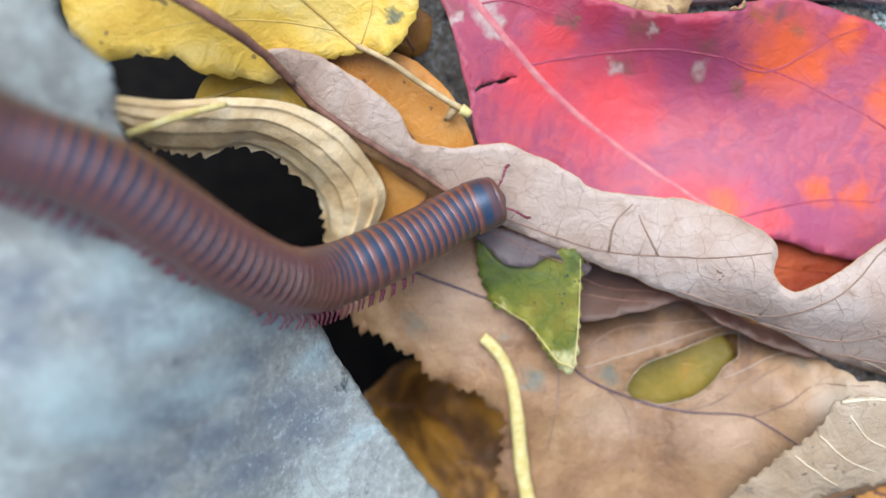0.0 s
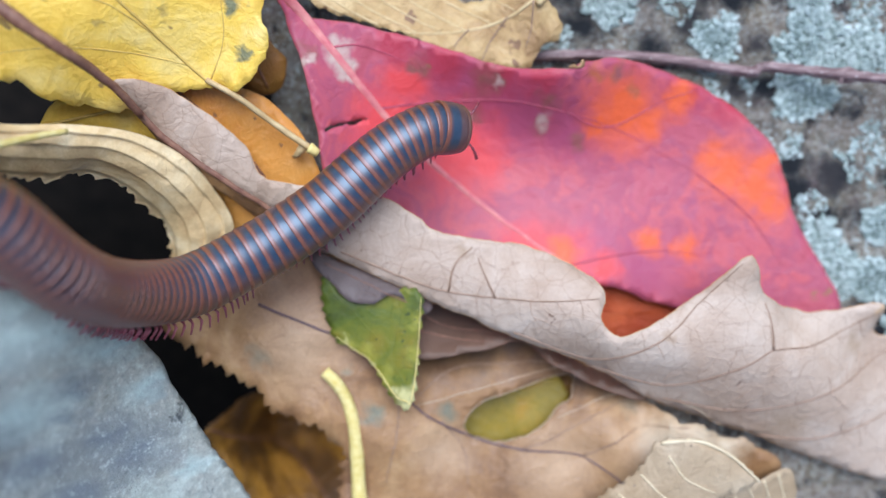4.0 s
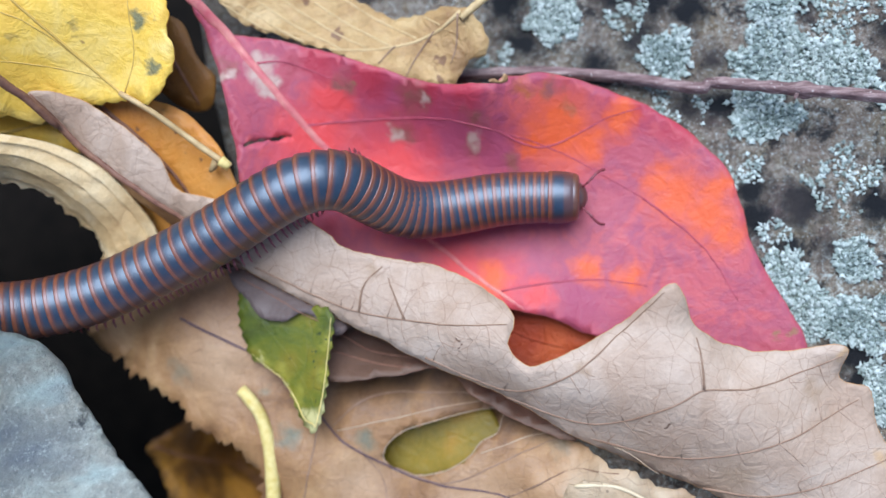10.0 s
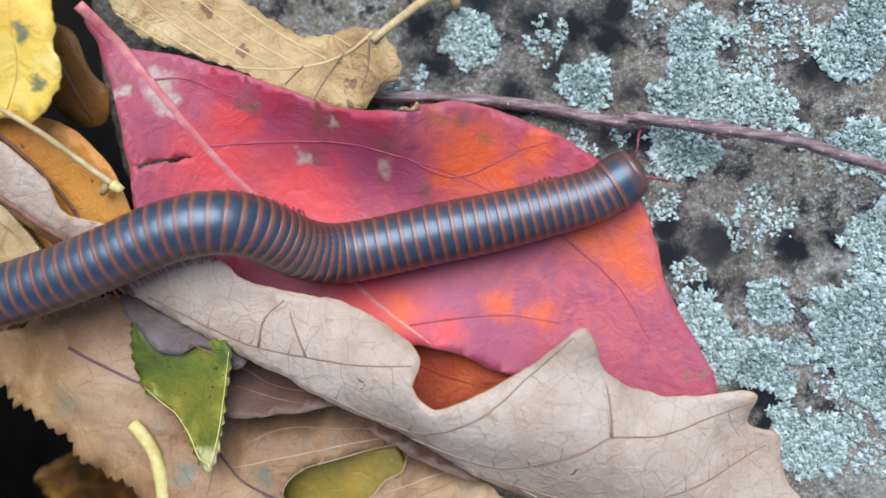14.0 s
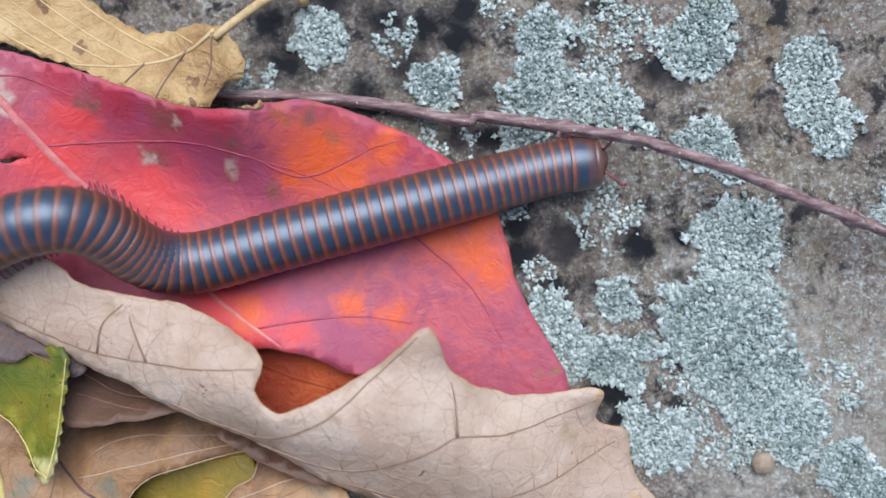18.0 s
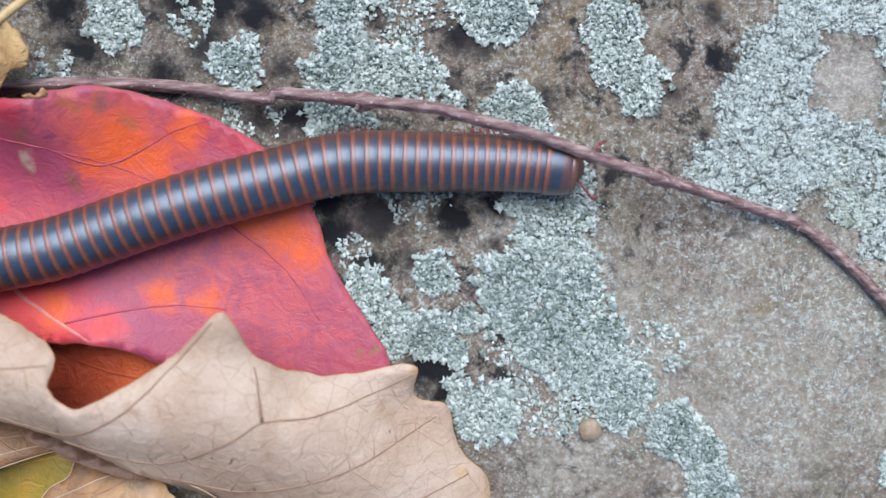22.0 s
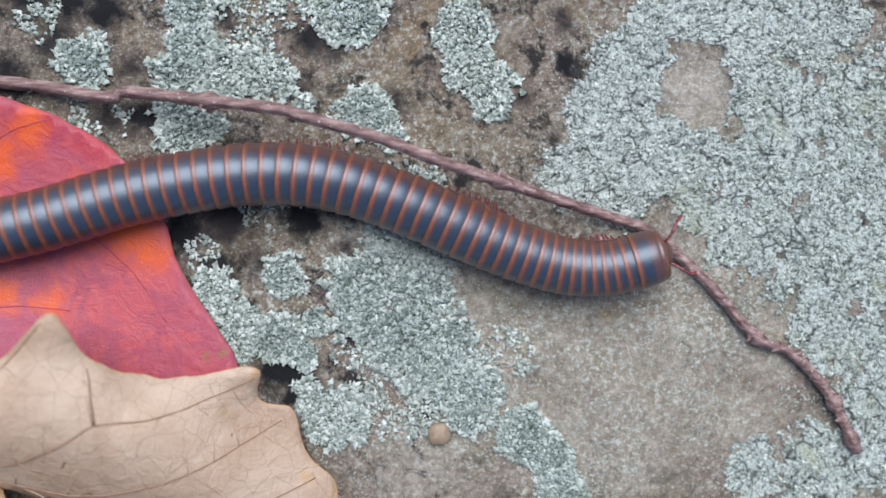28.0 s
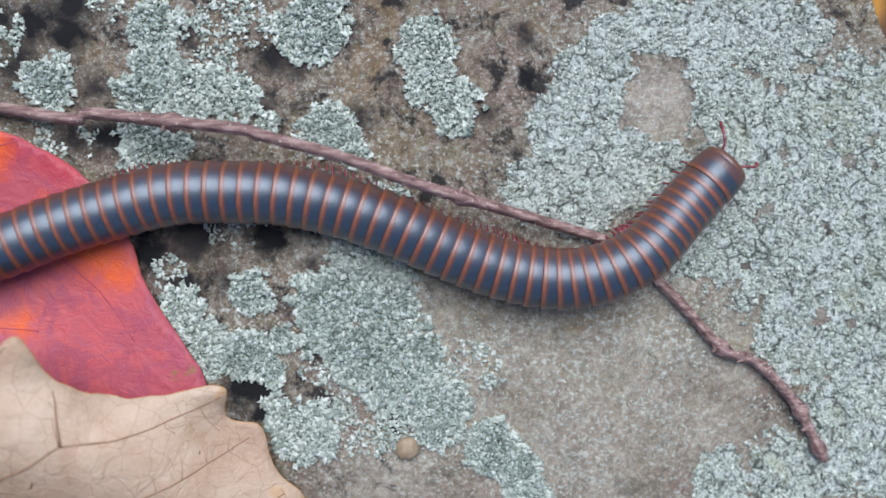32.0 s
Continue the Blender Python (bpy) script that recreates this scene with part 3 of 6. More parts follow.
STONE = stone_material("sandstone", [(0.3, (0.085, 0.049, 0.036)), (0.45, (0.155, 0.097, 0.073)), (0.58, (0.215, 0.142, 0.094)), (0.7, (0.185, 0.11, 0.09))], 0.525, 0, marks=[
    ((0.34, 0.385, 0.355), 0.35, [(84.2, 20.3, 5.8), (92.3, 27.6, 4.3), (99.2, 26.4, 5.1), (106.4, 26.2, 6.2), (80.5, 14.3, 5.2), (76.4, 7.2, 4.5), (84.8, 9.5, 6.5), (91.3, 8.6, 5.5), (99.4, 18.5, 4.5), (103.7, 14.8, 8.0), (113.2, 16.0, 8.8), (120.5, 14.3, 8.1), (102.2, 6.1, 8.8), (111.7, 3.7, 9.5), (120.5, -0.2, 8.8), (109.4, -5.7, 8.1), (118.2, -13.3, 8.1), (121.1, -27.5, 8.2), (109.1, -32.4, 6.7)]),
    ((0.30, 0.345, 0.31), 0.45, [(53.8, -8.5, 5.1), (59.5, -11.6, 5.8), (53.6, -15.1, 4.4), (62.2, -19.0, 4.4), (68.7, -25.1, 3.3), (47.6, -21.5, 3.6), (93.3, -0.9, 4.4), (99.0, -12.8, 4.4)]),
    ((0.69, 0.61, 0.50), 0.8, [(85.7, -19.7, 11.0), (76.0, -26.1, 8.1), (90.9, -11.8, 6.6), (71.1, -14.9, 5.8), (98.1, -24.6, 5.9), (92.5, 17.6, 3.6), (57.5, -29.2, 6.6), (85.5, -30.1, 6.6), (48.3, 0.4, 2.9), (64.0, -8.8, 6.6), (93.2, -5.3, 5.9), (77.0, -13.6, 8.1), (66.6, -19.2, 6.6), (101.9, -15.8, 5.9), (80.1, -2.7, 4.4), (58.0, -14.5, 4.4)]),
    ((0.26, 0.165, 0.13), 0.7, [(73.5, 24.1, 6.5), (55.4, 21.0, 4.3), (69.6, 12.8, 4.3), (47.8, -14.2, 3.6), (53.4, -21.7, 2.9)]),
    ((0.82, 0.73, 0.63), 0.5, [(92.5, 17.6, 4.5), (93.2, 14.3, 2.2)]),
    ((0.25, 0.17, 0.075), 0.7, [(58.8, 14.5, 3.6), (58.1, 12.4, 2.9), (32.4, -1.3, 3.6), (20.7, 26.9, 2.1)]),
    ], stains=[
    ((0.016, 0.016, 0.018), 0.45, [(39.0, -17.6, 3.2), (41.2, -20.0, 2.0), (26.9, 0.6, 1.9), (34.6, -9.4, 1.7), (18.0, 28.3, 2.4), (13.8, 29.5, 2.4), (42.2, 2.4, 2.6), (47.3, 3.2, 1.8), (37.7, -13.9, 1.6), (75.6, 21.6, 1.2)]),
    ((0.02, 0.02, 0.022), 0.6, [(-4.3, 24.6, 3.0), (5.7, 20.5, 2.7), (18.6, 32.3, 3.2), (8.3, 30.6, 3.3), (26.6, 4.1, 2.5), (33.2, 2.1, 2.8), (-6.8, 29.8, 2.6), (11.5, 25.1, 2.2), (22.3, 15.1, 2.1), (43.6, 24.6, 2.1), (31.4, -4.6, 2.2), (0.7, 33.0, 3.0), (26.8, -0.4, 2.2)]),
    ((0.05, 0.042, 0.04), 0.8, [(12.1, 23.5, 2.1), (21.2, 21.9, 1.8), (32.8, 28.0, 1.7), (46.2, 24.1, 1.9), (52.8, 27.5, 1.6), (18.0, 14.8, 1.7), (30.2, 16.0, 1.4), (42.4, 17.8, 1.7), (54.6, 16.8, 1.4), (48.2, -1.8, 1.4), (31.8, 1.6, 1.9), (36.6, -3.6, 1.7), (29.2, -7.8, 1.7), (42.1, -11.1, 1.3), (70.4, 17.1, 1.2), (75.7, 26.9, 1.4)])], clean=[(85.0, -18.0, 15.0), (72.0, -26.0, 9.0), (66.0, -13.0, 8.0), (100.0, -26.0, 12.0), (93.0, -5.0, 8.0), (92.5, 16.5, 6.0)])
ROCK = stone_material("grey_rock", [(0.3, (0.55, 0.55, 0.45)), (0.5, (0.71, 0.73, 0.62)), (0.7, (0.81, 0.83, 0.73))], 0.6, 0.48, salt=False, stains=[
    ((0.27, 0.29, 0.30), 0.85, [(-62.7, -30.3, 3.0), (-64.5, -27.3, 2.2), (-70.3, -12.7, 3.2), (-73.4, -9.7, 2.0), (-67.3, -33.5, 2.4), (-75.4, -29.4, 2.6), (-79.5, -8.2, 2.4), (-71.2, -22.5, 2.5), (-69.1, -28.1, 2.3), (-60.9, -22.9, 1.1), (-79.5, -12.9, 2.1), (-66.1, -20.2, 1.2), (-70.2, -9.5, 1.0), (-76.2, -2.3, 1.2), (-66.9, -23.6, 1.0)]),
    ((0.60, 0.69, 0.62), 0.9, [(-75.5, -21.1, 2.6), (-68.8, -9.9, 1.8), (-61.6, -22.4, 1.4), (-76.6, 0.1, 2.2), (-57.6, -34.1, 1.2), (-68.9, -21.1, 2.0), (-72.2, -6.5, 2.7), (-67.3, -12.9, 2.3), (-76.4, -18.1, 3.1), (-63.7, -16.2, 1.5), (-70.5, -14.0, 1.7)])])


def lichen_material(name, tones):
    m, n, l, b = material(name, 0.9, 0.15)
    geo = n.new("ShaderNodeNewGeometry")
    col = ramp(n, l, geo.outputs["Random Per Island"], tones)
    vec = coords(n, l)
    grain = noise_tex(n, l, vec, 3.0, 4, 0.7)
    col = mix(n, l, ramp(n, l, grain, [(0.3, (0.5,) * 3), (0.7, (0.0,) * 3)]), col, tones[0][1])
    l.new(col, b.inputs["Base Color"])
    bump(n, l, b, [(grain, 1.0)], 0.6, 0.0002)
    return m


LICHEN = lichen_material("lichen_green", [(0.0, (0.21, 0.25, 0.222)), (0.5, (0.45, 0.50, 0.458)), (1.0, (0.70, 0.74, 0.70))])
LICHEN_DARK = lichen_material("lichen_centre", [(0.0, (0.14, 0.175, 0.155)), (0.5, (0.36, 0.415, 0.385)), (1.0, (0.60, 0.66, 0.63))])
LICHEN_CRUST = lichen_material("lichen_crust_grey", [(0.0, (0.20, 0.23, 0.20)), (0.5, (0.43, 0.48, 0.435)), (1.0, (0.66, 0.71, 0.66))])
LICHEN_BLUE = lichen_material("lichen_grey_blue", [(0.0, (0.24, 0.272, 0.25)), (0.5, (0.45, 0.49, 0.46)), (1.0, (0.655, 0.695, 0.66))])


def shell_material(name, a, b_, rough, flank=None, coat=0.5):
    """Polished ring shell; flank: the colour that takes over down the sides and at the hind edge of a ring."""
    m, n, l, b = material(name, rough, 0.8)
    vec = coords(n, l)
    f = noise_tex(n, l, vec, 0.9, 5, 0.6)
    col = ramp(n, l, f, [(0.3, a), (0.7, b_)])
    if flank:
        ax = n.new("ShaderNodeSeparateXYZ")
        l.new(vec, ax.inputs[0])
        total = None
        for socket, lo, hi, top in ((ax.outputs[2], 3.2, 1.2, 0.85), (ax.outputs[0], -0.2, -0.72, 0.85), (ax.outputs[0], 0.6, 1.0, 0.85)):
            g = n.new("ShaderNodeMapRange")
            g.interpolation_type = "SMOOTHSTEP"
            g.inputs["From Min"].default_value = lo
            g.inputs["From Max"].default_value = hi
            g.inputs["To Max"].default_value = top
            l.new(socket, g.inputs["Value"])
            col = mix(n, l, g.outputs[0], col, flank)
    l.new(col, b.inputs["Base Color"])
    fine = noise_tex(n, l, vec, 5.0, 3, 0.6)
    bump(n, l, b, [(fine, 0.6)], 0.25, 0.0001)
    b.inputs["Coat Weight"].default_value = coat
    b.inputs["Coat Roughness"].default_value = 0.42
    b.inputs["Coat Tint"].default_value = (0.74, 0.85, 1.0, 1)
    b.inputs["Specular Tint"].default_value = (0.82, 0.9, 1.0, 1)
    return m


BRIM = shell_material("shell_orange", (0.10, 0.034, 0.015), (0.17, 0.055, 0.02), 0.4)
SHELL = shell_material("shell_slate", (0.013, 0.021, 0.034), (0.026, 0.039, 0.062), 0.38, (0.10, 0.036, 0.024), coat=0.3)
SHELL_RIM = shell_material("shell_rust", (0.15, 0.038, 0.012), (0.25, 0.066, 0.02), 0.42)
LEG = shell_material("leg_maroon", (0.13, 0.012, 0.018), (0.27, 0.045, 0.05), 0.45, coat=0.1)

# ---- ground, slab and rock ----
def ground_height(xy):
    r = np.linalg.norm(xy, axis=1)
    return -42 + 2.0 * wobble(xy, 22, 3.0) + np.where(r > 400, 6 * wobble(xy, 900, 5.0), 0)


rings = np.r_[0, np.linspace(20, 260, 22), 400, 900, 2500, 8000, 40000, 400000]
ang = np.linspace(0, 2 * np.pi, 72, endpoint=False)
gv = np.concatenate([np.stack([r * np.cos(ang), r * np.sin(ang)], 1) for r in rings[1:]])
gv = np.concatenate([[[0.0, 0.0]], gv])
gf = [(0, 1 + k, 1 + (k + 1) % 72) for k in range(72)]
for i in range(len(rings) - 2):
    gf += [(1 + i * 72 + k, 1 + (i + 1) * 72 + k, 1 + (i + 1) * 72 + (k + 1) % 72, 1 + i * 72 + (k + 1) % 72) for k in range(72)]
ground = mesh_object("ground", np.c_[gv, ground_height(gv)], gf, SOIL_SHADED)
tagged(ground, "soil and leaf litter under the stones, coloured near-black for the hollows' shade", "ground", kind="structure")


def boulder(name, outline, inner, mat, base, step, grid, seed, relief, spread, lean=(0.0, 0.0)):
    """A stone with a free-form top and a skirt that runs down to the ground."""
    v, f, lift = sheet(outline, inner, step=step, grid=grid, rough=0.5, seed=seed, thick=0.0)
    n = len(v) // 2
    top = v[:n].copy()
    top[:, 2] += relief * (0.6 * wobble(top, 3.3, seed) + 0.4 * wobble(top, 1.3, seed + 2))
    faces = [q for q in f if max(q) < n]
    edge = {}
    for q in faces:
        for i in range(3):
            edge[(q[i], q[(i + 1) % 3])] = 1
    nxt = {a: b for a, b in edge if (b, a) not in edge}
    a = start_v = next(iter(nxt))
    ring = []
    while True:
        ring.append(a)
        a = nxt[a]
        if a == start_v or len(ring) > 20000:
            break
    verts = [top]
    prev = ring
    rim = top[ring]
    mid = rim.mean(0)
    k = 7
    for j in range(1, k + 1):
        u = j / k
        lvl = rim.copy()
        lvl[:, 2] = rim[:, 2] * (1 - u) + base * u
        d = rim[:, :2] - mid[:2]
        ragged = spread * u + 1.2 * wobble(np.c_[rim[:, 0] + 31 * u, rim[:, 1] - 17 * u], 7, seed + j)
        lvl[:, :2] += d / np.linalg.norm(d, axis=1)[:, None] * ragged[:, None] + np.array(lean) * u**0.45
        off = n + (j - 1) * len(ring)
        cur = list(range(off, off + len(ring)))
        m = len(ring)
        faces += [(prev[(i + 1) % m], prev[i], cur[i], cur[(i + 1) % m]) for i in range(m)]
        prev = cur
        verts.append(lvl)
    return mesh_object(name, np.concatenate(verts), faces, mat), lift


SLAB_OUT = [(-54, 60, 0), (-20, 75, 0), (40, 72, 0), (85, 62, 0), (108, 48, 0), (117.5, 36, 0), (121.5, 26, 0), (128, 5, 0), (130, -30, 0), (112, -62, 0), (60, -72, 0), (0, -74, 0), (-24, -66, 0), (-36, -42, 0), (-44, -5, 0), (-52, 25, 0)]
slab, slab_lift = boulder("stone_slab", SLAB_OUT, [(30, 0, 0), (70, 10, 0), (0, 20, 0), (60, -30, 0), (-30, -20, 0)], STONE, -46, 1.0, 0.75, 2.0, 0.35, 3.0)
tagged(slab, "flat brown sandstone slab blotched black and crusted with lichen", "stone")

rock, rock_lift = boulder("rock", [(-77.7, 22.5, 54.0), (-75.6, 17.0, 53.0), (-73.7, 13.9, 52.0), (-72.2, 11.1, 50.0), (-72.8, 6.3, 48.0), (-69.5, -2.0, 46.0), (-66.3, -8.8, 40.0), (-63.8, -13.1, 35.0), (-62.0, -16.5, 25.0), (-58.3, -25.9, 20.5), (-56.1, -31.2, 18.0), (-52.6, -38.9, 14.0), (-48.4, -47.6, 10.0), (-43.0, -61.1, 7.0), (-75.5, -59.4, 45.0), (-110.1, -37.0, 62.0), (-114.1, 5.1, 62.0), (-102.2, 33.8, 58.0)],
                          [(-79.6, -3.4, 55.0), (-69.6, -11.5, 48.0), (-73.5, -18.9, 54.0), (-65.2, -28.6, 31.0), (-63.3, -39.5, 25.0), (-69.4, -35.3, 38.0), (-76.4, 14.7, 56.0), (-79.1, -14.5, 60.0), (-65.4, -15.8, 39.0)], ROCK, -46, 1.0, 0.9, 11.0, 0.5, -3.0, (-42.0, -36.0))
tagged(rock, "pale grey lichen-filmed rock with dark stains beside the leaf litter", "rock")

# ---- leaves ----
def empty(name, label, category, group=""):
    e = new(name)
    e.empty_display_size = 0.005
    return tagged(e, label, category, group)


def leaf(label, mat, outline, inner=(), hem=None, **kw):
    """A fallen leaf: an Empty with its blade; returns it with the height of its face."""
    e = empty("leaf", label, "leaf", "fallen leaves")
    v, f, lift = sheet(outline, inner, **kw)
    mesh_object("blade", v, f, mat, e)
    if hem:
        loop = np.c_[lift.rim, lift(lift.rim) - 0.12]
        loop = np.concatenate([loop, loop[:1]])
        mesh_object("margin", *tube(loop, hem[0], 5), hem[1], e, "thin darker leaf margin")
    return e, lift


def vein(parent, lift, path, r0, r1, mat, name="vein", up=0.12, label="", flat=0.7, clip=False):
    """A raised vein that lies on a blade."""
    p = spline([(x, y, 0) for x, y, *_ in path], 0.9)
    if clip:
        p = p[inside(p, lift.rim)]
        if len(p) < 4:
            return None
    p[:, 2] = lift(p) + up
    p[:, :2] += 0.12 * np.stack([wobble(p, 2.0, r0), wobble(p, 2.0, r0 + 7)], 1)
    v, f = tube(p, np.linspace(r0, r1, len(p)), 7, flat)
    return mesh_object(name, v, f, mat, parent, label)


def stalk(parent, path, r0, r1, mat, name="stalk", label=""):
    p = spline(path, 0.8)
    r = np.linspace(r0, r1, len(p)) * (1 + 0.12 * wobble(p, 2.2, 4.0))
    v, f = tube(p, r, 10)
    return mesh_object(name, v, f, mat, parent, label)


# tall tan leaf under everything, with a serrated edge and a hole
HOLE = [(-22.0, -33.3, 0.0), (-21.3, -31.1, 0.0), (-18.8, -29.1, 0.0), (-14.4, -27.5, 0.0), (-9.6, -26.4, 0.0), (-6.1, -26.3, 0.0), (-6.2, -27.8, 0.0), (-6.5, -29.2, 0.0), (-8.5, -30.3, 0.0), (-10.3, -32.5, 0.0), (-13.1, -34.3, 0.0), (-17.2, -35.4, 0.0), (-20.6, -35.0, 0.0)]
tan_leaf, tan_lift = leaf("large dry tan leaf with a saw-toothed edge and an oval hole", TAN,
    [(-64.8, -17.5, 9.0), (-58.2, -22.0, 9.0), (-52.3, -26.2, 8.5), (-49.1, -29.9, 8.0), (-40.5, -34.2, 8.0), (-39.4, -40.6, 7.0), (-37.8, -49.6, 6.0), (-12.7, -54.1, 5.0), (11.5, -49.3, 4.0), (20.5, -43.5, 4.5), (24.0, -39.6, 6.0), (20.5, -36.4, 7.5), (14.5, -34.0, 6.5), (5.6, -31.0, 3.0), (-5.9, -24.1, 0.9), (-20.5, -16.7, 1.0), (-33.4, -9.7, 3.0), (-42.9, -7.3, 7.0), (-53.0, -9.8, 9.0), (-61.4, -14.4, 9.5)],
    [(-26.6, -32.5, 8.0), (-30.0, -29.2, 6.5), (-20.8, -34.9, 5.5), (-12.4, -39.2, 8.0), (-5.0, -37.6, 6.0), (-0.3, -33.0, 8.5), (6.2, -30.7, 7.5), (2.3, -30.0, 4.5), (-25.4, -25.2, 7.0), (-16.1, -23.8, 6.0), (-27.0, -21.7, 1.5), (-18.8, -21.1, 1.0), (-26.5, -18.2, 3.5), (9.5, -34.6, 9.5), (14.0, -37.5, 8.0), (-38.0, -20.4, 8.5), (-33.4, -17.0, 10.0), (-43.8, -18.9, 10.5), (-47.5, -24.6, 9.5), (-21.4, -23.5, 4.0), (-34.2, -32.6, 9.5), (-40.2, -28.3, 9.0)], teeth=1.2, tooth_len=1.75, toothed=(0.02, 0.24), holes=[HOLE], seed=2.2, ruffle=1.3, rough=1.3, step=0.5)
olive, olive_lift = leaf("small yellow-green leaf lying under the hole of a tan leaf", OLIVE,
    [(-23.2, -37.5, 2.5), (-23.3, -28.7, 2.5), (-15.2, -25.1, 2.5), (-9.7, -25.9, 2.0), (-6.9, -28.3, 2.0), (-7.1, -32.6, 2.5), (-13.4, -37.7, 2.5)], seed=4.4)
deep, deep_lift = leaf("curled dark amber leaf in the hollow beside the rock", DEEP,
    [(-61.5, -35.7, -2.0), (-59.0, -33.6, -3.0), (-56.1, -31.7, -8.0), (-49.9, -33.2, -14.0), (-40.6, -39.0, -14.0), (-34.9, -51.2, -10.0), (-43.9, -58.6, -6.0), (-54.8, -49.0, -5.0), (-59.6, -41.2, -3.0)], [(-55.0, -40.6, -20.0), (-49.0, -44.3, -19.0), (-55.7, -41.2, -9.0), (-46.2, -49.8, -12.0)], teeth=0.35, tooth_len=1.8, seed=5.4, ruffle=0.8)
ochre, ochre_lift = leaf("ochre yellow leaf tucked under a brighter one", YELLOW,
    [(-76.3, 9.5, 18.0), (-73.3, 13.2, 19.0), (-64.5, 15.6, 17.0), (-56.4, 13.9, 14.0), (-61.3, 8.3, 14.0), (-67.5, 9.1, 16.0), (-71.7, 9.8, 17.0)], seed=6.1)
orange, orange_lift = leaf("orange-brown leaf face showing beside a rolled oak leaf", ORANGE,
    [(-60.1, 15.3, 17.0), (-50.3, 14.6, 15.0), (-45.6, 11.4, 13.8), (-42.9, 7.6, 13.0), (-40.9, 2.0, 12.0), (-42.2, -3.4, 9.0), (-51.5, -8.2, 6.0), (-57.4, -9.2, 5.0), (-54.7, -2.7, 9.0), (-58.5, 6.0, 14.0)], seed=7.1)

amber, amber_lift = leaf("dark amber leaf wedged between a yellow and a red leaf", AMBER,
    [(-55.7, 26.2, 12.0), (-50.3, 26.7, 12.5), (-47.7, 21.5, 11.0), (-45.8, 19.0, 9.5), (-46.4, 16.2, 8.5), (-48.4, 14.4, 8.0), (-51.2, 14.8, 9.0), (-53.8, 17.0, 10.0), (-56.7, 21.0, 11.0)], seed=7.7, ruffle=1.0)
vein(amber, amber_lift, [(-53.9, 25.4, 12.0), (-50.7, 20.0, 10.0), (-48.6, 15.2, 8.5)], 0.3, 0.12, STEM_DARK, "midrib")

vein(tan_leaf, tan_lift, [(-50.4, -14.5, 9.0), (-37.8, -20.4, 9.0), (-29.8, -29.1, 7.0), (-20.7, -34.7, 6.0), (-13.6, -36.4, 6.0), (-5.0, -37.7, 6.0), (3.4, -43.2, 6.0)], 0.2, 0.12, STEM_PLUM, "midrib", 0.08)
for path in [[(-29.4, -29.3, 7.0), (-24.3, -25.1, 5.0), (-14.9, -24.0, 4.0), (-5.5, -24.8, 4.0)], [(-37.8, -20.4, 9.0), (-34.5, -17.1, 9.0), (-33.3, -12.5, 8.0)], [(-20.7, -34.7, 6.0), (-12.8, -36.0, 6.0), (-2.7, -31.3, 7.0), (2.3, -29.4, 4.0)], [(-31.5, -26.5, 8.0), (-31.5, -32.7, 8.0), (-33.4, -41.0, 7.0)], [(-25.3, -31.8, 7.0), (-22.0, -37.1, 7.0), (-21.4, -45.1, 6.0)], [(-5.0, -37.7, 6.0), (2.6, -33.7, 8.0), (9.8, -33.0, 6.0)]]:
    vein(tan_leaf, tan_lift, path, 0.15, 0.08, VEIN_OAK, up=0.0)
vein(tan_leaf, tan_lift, [(-28.5, -29.6, 6.0), (-24.6, -28.6, 4.0), (-18.9, -27.2, 4.0), (-13.3, -25.7, 4.0), (-4.7, -25.0, 4.0)], 0.09, 0.06, VEIN_BUFF, up=0.0)
vein(tan_leaf, tan_lift, [(-8.6, -31.9, 6.0), (-4.6, -30.3, 7.0), (-0.6, -29.1, 6.0), (6.1, -28.9, 6.0), (11.3, -30.7, 6.0), (14.9, -33.3, 6.0)], 0.09, 0.06, VEIN_BUFF, up=0.0)
# the far end of the tan leaf is folded back, its pale underside up, with a curled tip
v, f, fold_lift = sheet([(4.5, -33.3, 14.5), (9.4, -33.1, 14.5), (14.1, -35.4, 13.5), (18.6, -39.5, 12.5), (14.2, -41.2, 12.5), (12.0, -43.9, 12.5), (9.2, -45.4, 12.0), (3.4, -46.8, 11.5), (-3.2, -48.7, 11.0), (-9.6, -50.1, 10.5), (-7.9, -46.2, 11.0), (-3.3, -41.9, 12.5), (1.3, -37.8, 13.5)],
    [(5.7, -37.8, 14.5), (1.1, -42.3, 13.5), (10.6, -38.4, 14.0)], grid=0.9, step=0.45, teeth=0.5, tooth_len=1.9, rough=0.45, seed=17.3, ruffle=0.5)
mesh_object("fold", v, f, BUFF, tan_leaf, "pale folded-back underside")
for path in ([(5.6, -35.2), (8.0, -38.5), (12.5, -41.0)], [(2.0, -38.0), (5.5, -41.5), (9.5, -43.5)], [(-1.0, -40.8), (2.5, -43.8), (5.0, -45.6)]):
    vein(tan_leaf, fold_lift, path, 0.13, 0.08, VEIN_PALE, up=0.05, clip=True)
fold_edge = spline([(4.5, -33.3, 14.7), (9.4, -33.1, 14.7), (14.1, -35.4, 13.7), (18.6, -39.5, 12.7)], 0.4)
mesh_object("margin", *tube(fold_edge, np.linspace(0.28, 0.18, len(fold_edge)), 7), VEIN_PALE, tan_leaf, "pale rolled leaf margin")
v, f, tip_lift = sheet([(14.1, -42.3, 11.0), (18.2, -40.5, 11.0), (23.7, -38.9, 9.0), (25.7, -42.7, 7.0), (25.8, -47.5, 5.5), (24.7, -52.4, 4.0), (20.6, -52.6, 5.0), (16.9, -47.2, 8.0)], grid=0.9, step=0.45, rough=0.3, seed=18.3)
